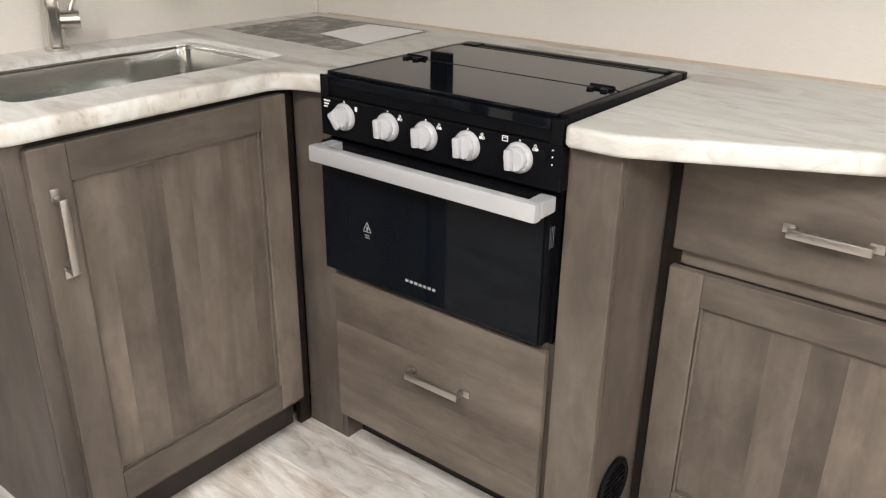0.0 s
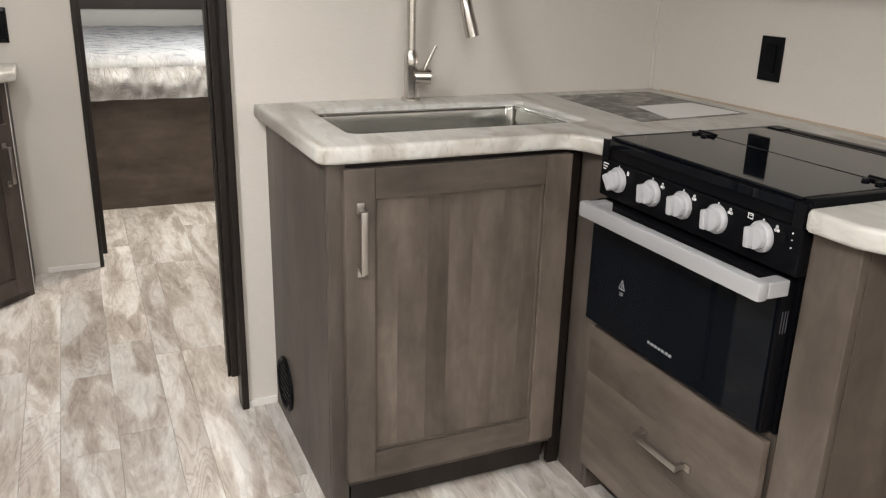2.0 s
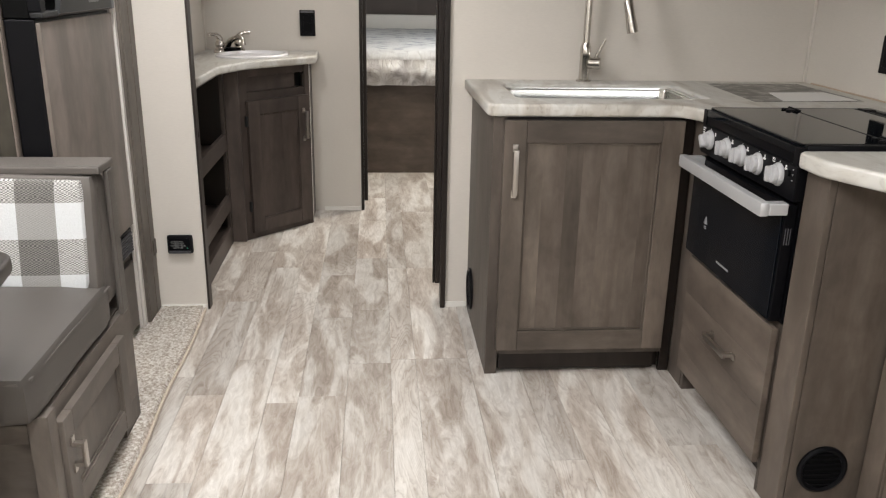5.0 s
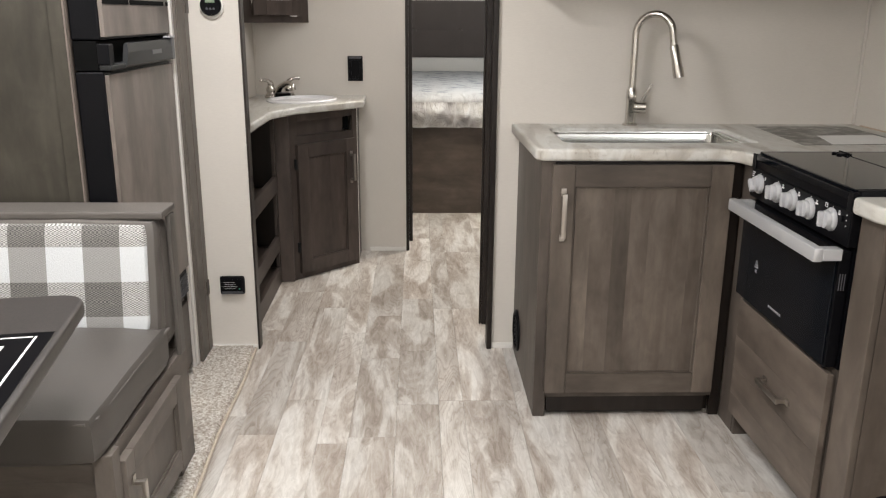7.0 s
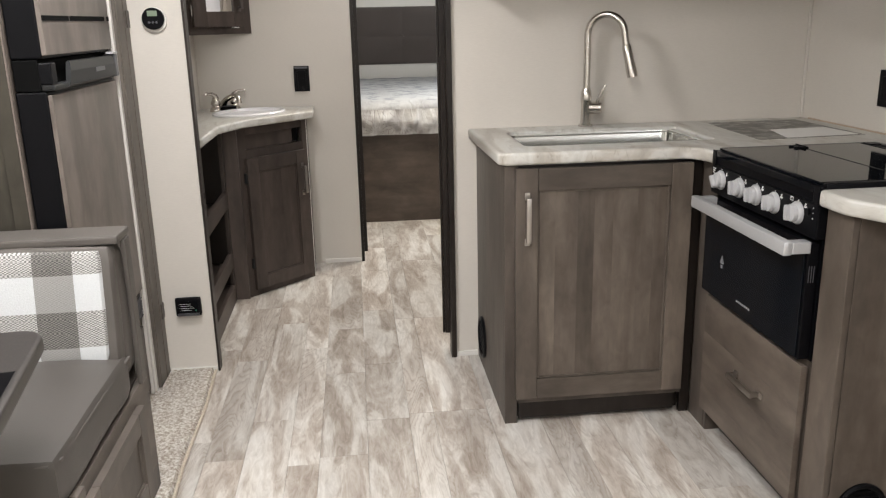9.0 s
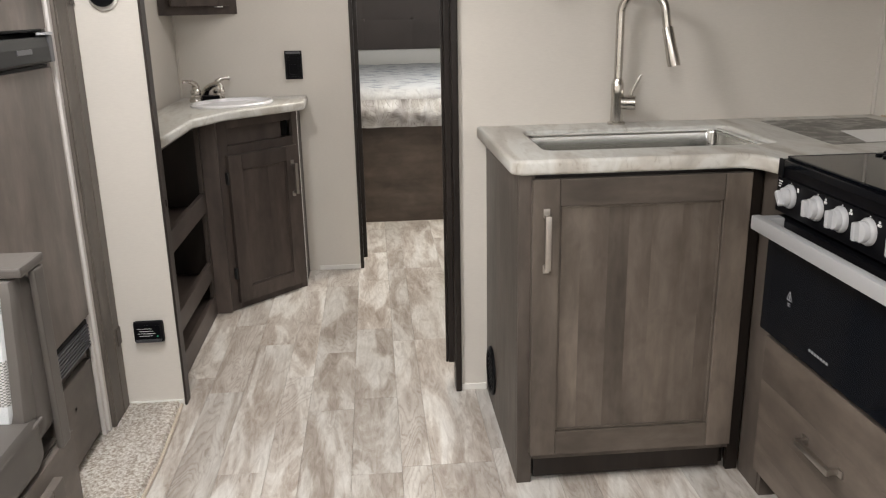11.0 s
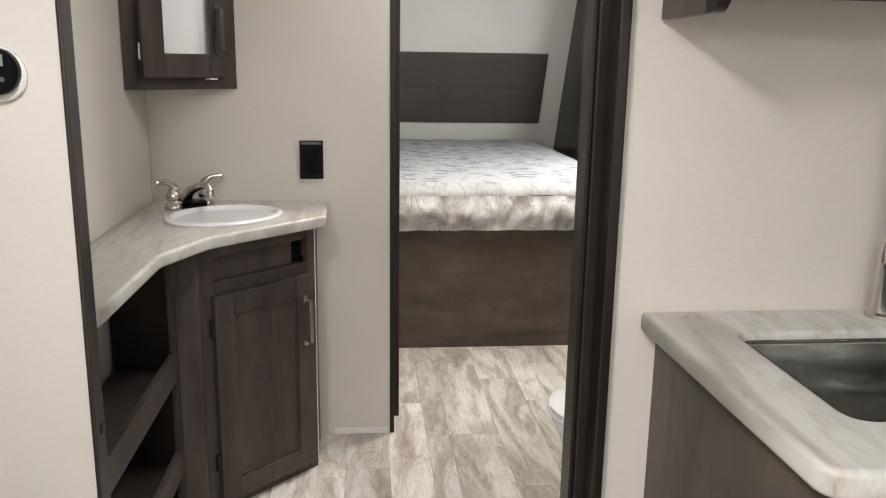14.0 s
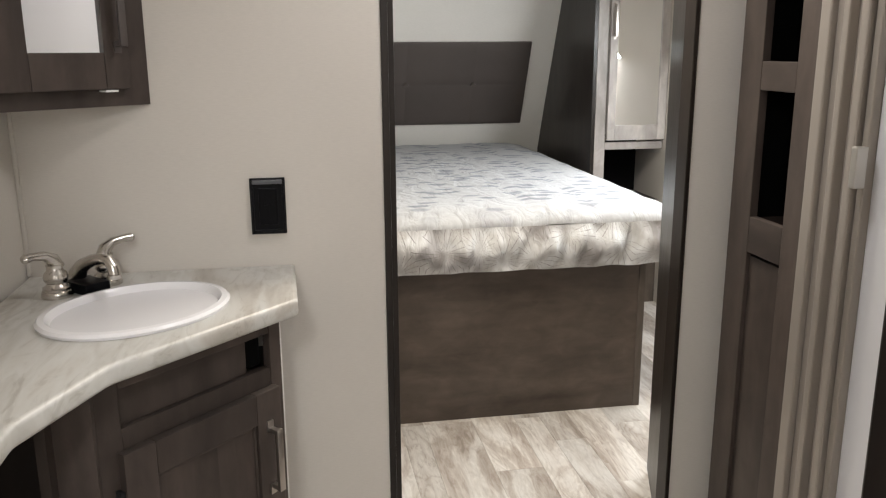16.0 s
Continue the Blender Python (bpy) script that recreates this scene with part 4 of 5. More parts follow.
# ---- wall of the doorway: thermostat and gas detector ----
th = thing("thermostat", (-1.555, 0.046, 1.292), "round black thermostat on a white wall ring", "thermostat")
mm = facing((-1.555, 0.046, 1.292), (1, 0)) @ pose(0, 0, 0, -90)
bm = bmesh.new()
lathe(bm, [(0.042, 0.0005), (0.042, 0.007), (0.039, 0.01), (0.030, 0.01)], (0, 0, 0), 40, m=Matrix.Translation((0, 0, -0.005)) @ mm)
part("wall_ring", bm, M_WTRIM, th, "white plastic ring", smooth=True)
bm = bmesh.new()
lathe(bm, [(0.036, 0.008), (0.036, 0.022), (0.033, 0.026), (0.0, 0.026)], (0, 0, 0), 40, m=mm)
part("dial", bm, M_PLASTIC, th, smooth=True)
fm = facing((-1.555, 0.046, 1.292), (1, 0))
solid("display", (-0.016, 0.016, 0.026, 0.0272, 0.008, 0.026), M_LCD, th, "grey display", m=fm)
bm = bmesh.new()
for u in (-0.012, 0.0, 0.012):
    rod(bm, fm @ Vector((u, 0.0258, -0.012)), fm @ Vector((u, 0.0275, -0.012)), 0.004, n=12)
part("button", bm, M_GREYPL, th)

gd = thing("gas_detector", (-1.555, 0.056, 0.27), "black rectangular gas detector low on the wall", "detector")
fm = facing((-1.555, 0.056, 0.268), (1, 0))
solid("case", (-0.047, 0.047, 0.0005, 0.022, -0.036, 0.036), M_PLASTIC, gd, r=0.010, m=fm)
solid("face", (-0.038, 0.038, 0.022, 0.024, -0.02, 0.024), M_BLACK, gd, r=0.001, m=fm)
bm = bmesh.new()
for k in range(4):
    box(bm, -0.032 + 0.005 * (k % 2), 0.012 + 0.005 * (k % 3), 0.0238, 0.0244, 0.013 - 0.008 * k, 0.0139 - 0.008 * k, 0, fm)
part("print_line", bm, M_PRINT, gd)
solid("lamp_mark", (0.026, 0.03, 0.0238, 0.0248, -0.014, -0.010), M_LED, gd, m=fm)
for k in range(3):
    solid("grille_bar", (-0.04, 0.04, 0.022, 0.0245, -0.033 + 0.004 * k, -0.031 + 0.004 * k), M_GREYPL, gd, m=fm)

# ---- fridge ----
fr = thing("refrigerator", (-1.05, -0.4, 0.02), "built-in refrigerator with grey-brown wood-look doors", "refrigerator")
solid("body", (-1.342, -0.765, -0.95, -0.13, 0.02, 1.90), M_PLASTIC, fr)
FD = (-1.338, -0.752)


def fridge_door(z0, z1, name):
    d = solid(name, (*FD, -0.1280, -0.0540, z0, z1), M_PLASTIC, fr, "black fridge door with wood-look panel", r=0.004)
    solid("panel", (FD[0] + 0.008, FD[1] - 0.004, -0.0535, -0.0420, z0 + 0.008, z1 - 0.008), M_FRIDGE, d, "grey-brown wood-look panel", r=0.001)
    return d


low = fridge_door(0.405, 1.115, "fridge_door")
hb = solid("handle_band", (FD[0], FD[1] + 0.002, -0.1250, -0.0650, 1.118, 1.193), M_VOID, fr, "black recessed handle band", r=0.002)
bm = bmesh.new()
prof = [(-0.066, 1.120), (-0.038, 1.119), (-0.030, 1.126), (-0.031, 1.160), (-0.036, 1.183), (-0.042, 1.185), (-0.046, 1.180), (-0.043, 1.135), (-0.066, 1.132)]
ca, cb = [[bm.verts.new((x + lean_ * (1.185 - z) / 0.065, y, z)) for y, z in prof] for x, lean_ in ((FD[0] + 0.035, 0.0), (FD[1] - 0.150, 0.040))]
np_ = len(prof)
for k in range(np_):
    bm.faces.new((ca[k], ca[(k + 1) % np_], cb[(k + 1) % np_], cb[k]))
bm.faces.new(ca)
bm.faces.new(cb)
part("grip", bm, M_GRIP, hb, "sloped grey plastic grip")
solid("lower_lip", (FD[1] - 0.112, FD[1] - 0.002, -0.0648, -0.032, 1.118, 1.133), M_GRIP, hb, r=0.004)
solid("door_corner", (FD[1] - 0.034, FD[1] + 0.002, -0.0650, -0.034, 1.1335, 1.186), M_PLASTIC, hb, r=0.003)
solid("end_cap", (FD[0] + 0.004, FD[0] + 0.033, -0.0648, -0.030, 1.120, 1.188), M_GREYPL, hb, "grey end cap", r=0.004)
# pale bar stands in for the highlight along the handle's end
solid("cap_highlight", (FD[0] + 0.004, FD[0] + 0.060, -0.0500, -0.028, 1.1885, 1.1945), M_KNOB, hb, "light grey bar painted as the end cap's highlight", r=0.001)
solid("badge", (FD[0] + 0.15, FD[0] + 0.24, -0.0320, -0.0293, 1.146, 1.158), M_GREYPL, hb, "small grey badge", r=0.001)
upd = fridge_door(1.196, 1.885, "freezer_door")
for a, b in ((FD[0] + 0.008, FD[0] + 0.03), (FD[0] + 0.055, FD[1] - 0.215), (FD[1] - 0.205, FD[1] - 0.006)):
    solid("slot_line", (a, b, -0.0422, -0.0405, 1.286, 1.299), M_VOID, upd)
gr = solid("vent_grille", (FD[0], FD[1], -0.0800, -0.0540, 0.312, 0.398), M_PLASTIC, fr, "black vent grille", r=0.003)
for k in range(7):
    solid("slat", (FD[0] + 0.015, FD[1] - 0.015, -0.0540, -0.0460, 0.322 + 0.010 * k, 0.326 + 0.010 * k), M_GREYPL, gr)
dw = thing("fridge_base_drawer", (-1.05, -0.1, 0.02), "grey-brown wood drawer under the refrigerator", "drawer")
solid("body", (FD[0], FD[1], -0.1200, -0.0700, 0.022, 0.305), M_GREYWOOD, dw)
solid("front", (FD[0] + 0.02, FD[1] - 0.02, -0.0700, -0.0510, 0.05, 0.285), M_GREYWOODX, dw, r=0.003)
bm = bmesh.new()
lathe(bm, [(0.006, 0.0), (0.006, 0.014), (0.013, 0.018), (0.013, 0.025), (0.0, 0.027)], (0, 0, 0), 20, m=pose(-1.16, -0.051, 0.2, 90))
part("knob", bm, M_NICKEL, dw, smooth=True)
pn = thing("fridge_side_panel", (-0.75, -0.55, 0.02), "tall grey wood-look panel beside the refrigerator", "panel")
solid("board", (-0.764, -0.746, -0.97, -0.135, 0.02, 1.90), M_PANEL, pn)
solid("edge_trim", (-0.766, -0.742, -0.1348, -0.1290, 0.02, 1.90), M_FACE, pn, r=0.002)
solid("edge_strip", (-0.7458, -0.741, -0.1750, -0.1380, 0.02, 1.90), M_PANEL, pn, r=0.001)
# edge bead made pale, so its colour carries the rounded edge's highlight
for y in (-0.137,):
    solid("edge_bead", (-0.7458, -0.7395, y, y + 0.0035, 0.02, 1.90), M_PALE, pn, r=0.001)

# ---- dinette ----
bn = thing("dinette_bench", (-0.42, -0.4, 0.02), "dinette bench in grey-brown vinyl leather on a wood base", "bench")
BY = 0.105
solid("end_panel", (-0.735, -0.16, BY - 0.018, BY, 0.09, 0.362), M_GREYWOODX, bn, r=0.002)
solid("foot", (-0.735, -0.60, BY - 0.018, BY - 0.001, 0.019, 0.089), M_GREYWOOD, bn)
solid("foot", (-0.22, -0.16, BY - 0.018, BY - 0.001, 0.019, 0.089), M_GREYWOOD, bn)
solid("front_panel", (-0.158, -0.142, -0.95, BY - 0.04, 0.02, 0.32), M_GREYWOODY, bn)
solid("rear_panel", (-0.716, -0.703, -0.95, BY - 0.02, 0.02, 0.70), M_GREYWOODY, bn)
solid("seat_rail", (-0.170, -0.115, -0.95, 0.072, 0.300, 0.345), M_GREYWOODY, bn, r=0.003)
solid("corner_post", (-0.152, -0.107, 0.075, 0.118, 0.02, 0.368), M_GREYWOOD, bn, "grey-brown wood corner post", r=0.003)
solid("seat_board", (-0.735, -0.15, -0.95, BY - 0.02, 0.345, 0.362), M_GREYWOODX, bn)
m = facing((0, BY, 0), (0, 1))
d = shaker(bn, m, 0.160, 0.605, 0.075, 0.325, 1, 0.055, M_GREYWOOD, M_GREYWOODX, M_GREYWOOD)
bar_pull(d, facing((0, BY + 0.02, 0), (0, 1)), 0.192, 0.228, 0.066)


def cushion(name, b, r, parent, mat, label, m=None, puff=0.0):
    bm = bmesh.new()
    box(bm, *b, 0.0)
    bmesh.ops.subdivide_edges(bm, edges=bm.edges[:], cuts=9, use_grid_fill=True)
    lo, hi = Vector((b[0], b[2], b[4])), Vector((b[1], b[3], b[5]))
    for v in bm.verts:
        p = v.co.copy()
        inner = Vector([min(max(p[k], lo[k] + r), hi[k] - r) for k in range(3)])
        d = p - inner
        if d.length > 1e-6:
            v.co = inner + d.normalized() * min(d.length, r)
        q = [(p[k] - lo[k]) / (hi[k] - lo[k]) * 2 - 1 for k in range(3)]
        v.co.z += puff * (1 - q[0] ** 2) * (1 - q[1] ** 2) * (1 if q[2] > 0 else 0)
        v.co += 0.003 * noise.noise_vector(p * 7)
    if m is not None:
        bmesh.ops.transform(bm, matrix=m, verts=bm.verts)
    return part(name, bm, mat, parent, label, smooth=True)


seat = cushion("seat_cushion", (-0.60, -0.055, -0.95, 0.108, 0.362, 0.485), 0.03, bn, M_SEATVINYL, "dark grey-brown vinyl leather seat", puff=0.012)
bm = bmesh.new()
tube(bm, [(-0.60, 0.103, 0.462), (-0.09, 0.103, 0.462), (-0.066, 0.09, 0.463), (-0.064, -0.9, 0.463)], 0.004, 8)
part("piping", bm, M_LEATHER, seat, smooth=True)
tilt = Matrix.Translation((-0.60, 0, 0.48)) @ pose(0, 0, 0, 0, -8) @ Matrix.Translation((0.60, 0, -0.48))
cushion("backrest", (-0.70, -0.585, -0.95, 0.100, 0.40, 0.755), 0.035, bn, M_LEATHER, "grey-brown vinyl leather backrest")
cushion("backrest_border", (-0.612, -0.545, -0.95, 0.098, 0.442, 0.756), 0.022, bn, M_LEATHER, "padded vinyl border", tilt)
cushion("backrest_panel", (-0.60, -0.536, -0.95, 0.075, 0.460, 0.747), 0.02, bn, M_PLAID, "cream and taupe buffalo-check woven panel", tilt)
solid("back_cap", (-0.716, -0.60, -0.95, 0.112, 0.757, 0.778), M_LEATHER, bn, "vinyl-wrapped back top", r=0.006)
solid("back_end", (-0.702, -0.655, 0.1005, 0.114, 0.36, 0.756), M_LEATHER, bn, r=0.005)

tb = thing("dinette_table", (-0.075, 0.125, 0.02), "dark bronze laminate dinette table with rounded corners", "table", rz=9.2)
slab("tabletop", [rounded([(0, 0, 0.05), (1.0, 0, 0.05), (1.0, -0.95, 0.0), (0, -0.95, 0.0)])], 0.69, 0.722, M_TABLE, tb, 0.008, local=True)
for x, y in ((0.3, -0.35), (0.75, -0.35)):
    bm = bmesh.new()
    lathe(bm, [(0.09, 0.0), (0.09, 0.006), (0.035, 0.014), (0.03, 0.05), (0.03, 0.66), (0.08, 0.672), (0.08, 0.689)], (x, y, 0.0), 28)
    part("pedestal", bm, M_NICKEL, tb, local=True, smooth=True)
pm = thing("placemat", (-0.075, 0.125, 0.742), "black and white printed sheet on the table", "paper", rz=9.2)


def sheet_part(name, x0, x1, y0, y1, z, mat):
    bm = bmesh.new()
    box(bm, x0, x1, y0, y1, z, z + 0.0008)
    return part(name, bm, mat, pm, local=True)


sheet_part("sheet", 0.205, 0.62, -0.50, -0.012, 0.0002, M_BLACK)
sheet_part("white_border", 0.225, 0.60, -0.038, -0.0345, 0.0012, M_PAPER)
sheet_part("white_border", 0.225, 0.2285, -0.48, -0.041, 0.0012, M_PAPER)
sheet_part("picture", 0.262, 0.40, -0.47, -0.075, 0.0013, M_PAPER)
sheet_part("picture", 0.42, 0.58, -0.47, -0.06, 0.0013, M_PHOTO)


# ---- bathroom ----
VT = 0.855
van = thing("vanity_cabinet", (-2.68, 0.15, 0), "dark grey-brown wood corner vanity with angled shaker door", "cabinet")
A, B = Vector((-2.412, 0.157)), Vector((-2.713, 0.456))
along = (B - A).normalized()
out = Vector((-along.y, along.x))
if out.x < 0:
    out = -out
m = facing((A.x, A.y, 0), (out.x, out.y))
flip = -1 if (m.to_3x3() @ Vector((1, 0, 0))).to_2d().dot(along) < 0 else 1
L = (B - A).length


def vu(a, b):
    return (a, b) if flip > 0 else (-b, -a)


def vbox(name, a, b, w0, w1, z0, z1, mat, parent, r=0.002, label=""):
    u = vu(a, b)
    return solid(name, (u[0], u[1], w0, w1, z0, z1), mat, parent, label, r, m)


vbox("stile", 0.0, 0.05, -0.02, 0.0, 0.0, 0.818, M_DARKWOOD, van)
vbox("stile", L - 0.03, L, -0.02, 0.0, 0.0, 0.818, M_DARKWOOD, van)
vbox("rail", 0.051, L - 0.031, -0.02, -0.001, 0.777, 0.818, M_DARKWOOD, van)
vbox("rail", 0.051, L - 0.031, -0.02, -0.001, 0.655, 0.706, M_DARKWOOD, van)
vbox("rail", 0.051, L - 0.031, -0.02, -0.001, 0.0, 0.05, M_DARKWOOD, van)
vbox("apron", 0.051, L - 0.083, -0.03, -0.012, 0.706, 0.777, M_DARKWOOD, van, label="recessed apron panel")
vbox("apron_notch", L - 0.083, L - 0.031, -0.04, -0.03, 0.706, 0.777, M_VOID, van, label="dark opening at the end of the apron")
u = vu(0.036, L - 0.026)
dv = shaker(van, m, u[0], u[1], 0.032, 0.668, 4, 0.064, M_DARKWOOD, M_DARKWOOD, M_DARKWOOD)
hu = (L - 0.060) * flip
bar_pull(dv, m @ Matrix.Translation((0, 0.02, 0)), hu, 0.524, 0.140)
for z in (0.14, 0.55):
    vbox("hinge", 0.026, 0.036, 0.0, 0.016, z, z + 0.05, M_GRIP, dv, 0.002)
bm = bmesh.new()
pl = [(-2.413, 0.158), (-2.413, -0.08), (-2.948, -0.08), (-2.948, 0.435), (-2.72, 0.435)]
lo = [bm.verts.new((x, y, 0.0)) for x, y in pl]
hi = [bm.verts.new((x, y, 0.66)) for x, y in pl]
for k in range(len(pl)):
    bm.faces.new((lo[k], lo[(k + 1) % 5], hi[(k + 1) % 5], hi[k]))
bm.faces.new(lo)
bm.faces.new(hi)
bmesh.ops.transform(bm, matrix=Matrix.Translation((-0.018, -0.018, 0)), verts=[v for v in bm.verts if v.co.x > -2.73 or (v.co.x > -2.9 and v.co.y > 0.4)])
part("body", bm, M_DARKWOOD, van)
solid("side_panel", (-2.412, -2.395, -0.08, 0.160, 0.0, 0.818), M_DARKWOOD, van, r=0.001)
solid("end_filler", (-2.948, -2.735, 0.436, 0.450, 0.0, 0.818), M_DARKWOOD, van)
vbox("edge_strip", L + 0.0005, L + 0.0035, -0.02, -0.001, 0.0, 0.818, M_WTRIM, van, 0.0, "thin pale edge strip")

sh = thing("shelf_unit", (-2.0, 0.0, 0), "dark grey-brown wood open shelf unit below the worktop", "shelf")
SF = 0.098
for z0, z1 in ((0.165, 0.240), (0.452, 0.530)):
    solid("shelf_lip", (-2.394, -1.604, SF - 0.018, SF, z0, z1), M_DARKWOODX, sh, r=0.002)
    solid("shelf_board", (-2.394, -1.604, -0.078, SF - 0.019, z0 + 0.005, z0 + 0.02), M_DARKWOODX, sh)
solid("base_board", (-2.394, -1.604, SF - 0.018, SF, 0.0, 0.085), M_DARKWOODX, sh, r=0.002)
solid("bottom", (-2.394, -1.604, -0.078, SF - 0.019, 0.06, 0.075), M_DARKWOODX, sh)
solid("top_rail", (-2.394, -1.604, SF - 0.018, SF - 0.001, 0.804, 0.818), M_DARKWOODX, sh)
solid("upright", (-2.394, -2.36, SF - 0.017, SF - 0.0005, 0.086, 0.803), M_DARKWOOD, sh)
# thin dark sheet over the side panel paints the shade deep in the shelves
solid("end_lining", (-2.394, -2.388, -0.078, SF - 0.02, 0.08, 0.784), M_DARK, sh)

outer = rounded([(-1.603, -0.083, 0), (-1.603, 0.118, 0.0), (-2.16, 0.124, 0.05), (-2.36, 0.205, 0.06), (-2.663, 0.496, 0.012), (-2.948, 0.490, 0), (-2.948, -0.083, 0)])
cx, cy, ang = -2.645, 0.197, math.atan2(along.y, along.x)


def oval(a, b, n=40):
    return [(cx + a * math.cos(t) * math.cos(ang) - b * math.sin(t) * math.sin(ang), cy + a * math.cos(t) * math.sin(ang) + b * math.sin(t) * math.cos(ang)) for t in (math.tau * k / n for k in range(n))]


vtop = slab("vanity_worktop", [outer, oval(0.165, 0.134)], VT - 0.036, VT, M_STONE, None, 0.009)
tagged(vtop, "white and tan marbled laminate corner vanity top", "worktop")
bs = thing("washbasin", (cx, cy, VT - 0.13), "white oval drop-in washbasin with rolled rim", "sink")
bm = bmesh.new()
spin = Matrix.Translation((cx, cy, VT)) @ Matrix.Rotation(ang, 4, "Z")
prof = [(0.155, -0.003), (0.207, 0.0005), (0.209, 0.006), (0.203, 0.011), (0.190, 0.012), (0.182, 0.006), (0.172, -0.02), (0.15, -0.07), (0.11, -0.105), (0.05, -0.12), (0.02, -0.122)]
lathe(bm, prof, (0, 0, 0), 48, 0.88, 0.725, spin)
part("bowl", bm, M_WHITE, bs, smooth=True)
bm = bmesh.new()
lathe(bm, [(0.021, -0.1235), (0.021, -0.119), (0.012, -0.119), (0.01, -0.121)], (0, 0, 0), 24, m=spin)
part("drain", bm, M_NICKEL, bs, smooth=True)

bf = thing("bathroom_faucet", (-2.82, 0.06, VT), "satin nickel two-handle bathroom faucet with curved levers", "faucet")
fm = Matrix.Translation((-2.812, 0.062, VT)) @ Matrix.Rotation(ang, 4, "Z")
if (fm.to_3x3() @ Vector((0, 1, 0))).x < 0:
    fm = fm @ Matrix.Rotation(math.pi, 4, "Z")
bm = bmesh.new()
for q in (-1, 1):
    lathe(bm, [(0.030, 0.0005), (0.031, 0.006), (0.029, 0.013), (0.024, 0.016)], (0, 0, 0), 28, m=fm @ Matrix.Translation((q * 0.056, 0, 0)))
part("base", bm, M_NICKEL, bf, smooth=True)
bm = bmesh.new()
box(bm, -0.028, 0.028, -0.024, 0.055, 0.0005, 0.024, 0.006, fm)
part("base_plate", bm, M_BLACK, bf, "black plastic centre plate", smooth=True)
bm = bmesh.new()
tube(bm, [fm @ Vector(p) for p in ((0, -0.022, 0.012), (0, -0.014, 0.034), (0, 0.006, 0.053), (0, 0.042, 0.069), (0, 0.078, 0.078), (0, 0.100, 0.077), (0, 0.112, 0.064), (0, 0.114, 0.050))],
     [0.0185, 0.0175, 0.0145, 0.0122, 0.0112, 0.0112, 0.0115, 0.011], 18)
lathe(bm, [(0.0115, 0.042), (0.0135, 0.043), (0.0135, 0.0505), (0.0125, 0.051)], (0, 0, 0), 20, m=fm @ Matrix.Translation((0, 0.114, 0)))
part("spout", bm, M_NICKEL, bf, smooth=True)
for s in (-1, 1):
    bm = bmesh.new()
    lathe(bm, [(0.026, 0.014), (0.0265, 0.020), (0.021, 0.024), (0.0185, 0.029), (0.0225, 0.034), (0.0235, 0.042), (0.0215, 0.050), (0.0165, 0.055), (0.0155, 0.060), (0.0165, 0.066)], (0, 0, 0), 24, m=fm @ Matrix.Translation((s * 0.056, 0, 0)))
    part("valve", bm, M_NICKEL, bf, smooth=True)
    bm = bmesh.new()
    tube(bm, [fm @ Vector((s * (0.056 + a), b, c)) for a, b, c in ((-0.006, 0, 0.06), (0.002, 0, 0.077), (0.020, 0.002, 0.088), (0.044, 0.004, 0.091), (0.060, 0.006, 0.090), (0.066, 0.006, 0.089))], [0.0150, 0.0135, 0.0095, 0.0078, 0.0100, 0.0060], 14)
    part("lever", bm, M_NICKEL, bf, smooth=True)

mc = thing("mirror_cabinet", (-2.87, 0.0, 1.22), "dark grey-brown wood corner medicine cabinet with a framed mirror door", "cabinet")
CA, CB = Vector((-2.700, -0.083)), Vector((-2.948, 0.203))
cd = (CB - CA).normalized()
CW = (CB - CA).length
m2 = facing((CA.x, CA.y, 0), (cd.y, -cd.x))
bm = bmesh.new()
tri = [(CA.x, CA.y), (CB.x, CB.y), (-2.948, -0.083)]
lo = [bm.verts.new((x, y, 1.222)) for x, y in tri]
hi = [bm.verts.new((x, y, 1.86)) for x, y in tri]
bm.faces.new(lo)
bm.faces.new(hi)
for k in range(3):
    bm.faces.new((lo[k], lo[(k + 1) % 3], hi[(k + 1) % 3], hi[k]))
part("body", bm, M_DARKWOOD, mc)
m2 = m2 @ Matrix.Translation((0, 0.0015, 0))
dm = solid("door", (0.062, CW - 0.062, 0.0, 0.008, 1.268, 1.82), M_DARKWOOD, mc, m=m2)
for a, b in ((0.050, 0.121), (CW - 0.106, CW - 0.053)):
    solid("stile", (a, b, 0.0, 0.021, 1.258, 1.83), M_DARKWOOD, dm, r=0.002, m=m2)
for a, b in ((1.258, 1.330), (1.765, 1.83)):
    solid("rail", (0.1215, CW - 0.1065, 0.0, 0.0205, a, b), M_DARKWOOD, dm, r=0.002, m=m2)
solid("mirror", (0.119, CW - 0.104, 0.008, 0.0115, 1.328, 1.77), M_MIRROR, dm, "silver mirror glass", m=m2)
bar_pull(dm, m2 @ Matrix.Translation((0, 0.021, 0)), CW - 0.077, 1.405, 0.13, mat=M_HEAD)
for z in (1.31, 1.72):
    solid("hinge", (0.041, 0.0495, 0.0, 0.014, z, z + 0.05), M_NICKEL, dm, r=0.002, m=m2)
solid("tag", (CW - 0.113, CW - 0.085, 0.0, 0.0245, 1.252, 1.256), M_PAPER, dm, "white paper tag", m=m2)
wall_outlet((-2.95, 0.438, 0.992), (1, 0), 0.078, 0.128, "black hooded outlet on the bathroom wall", True)

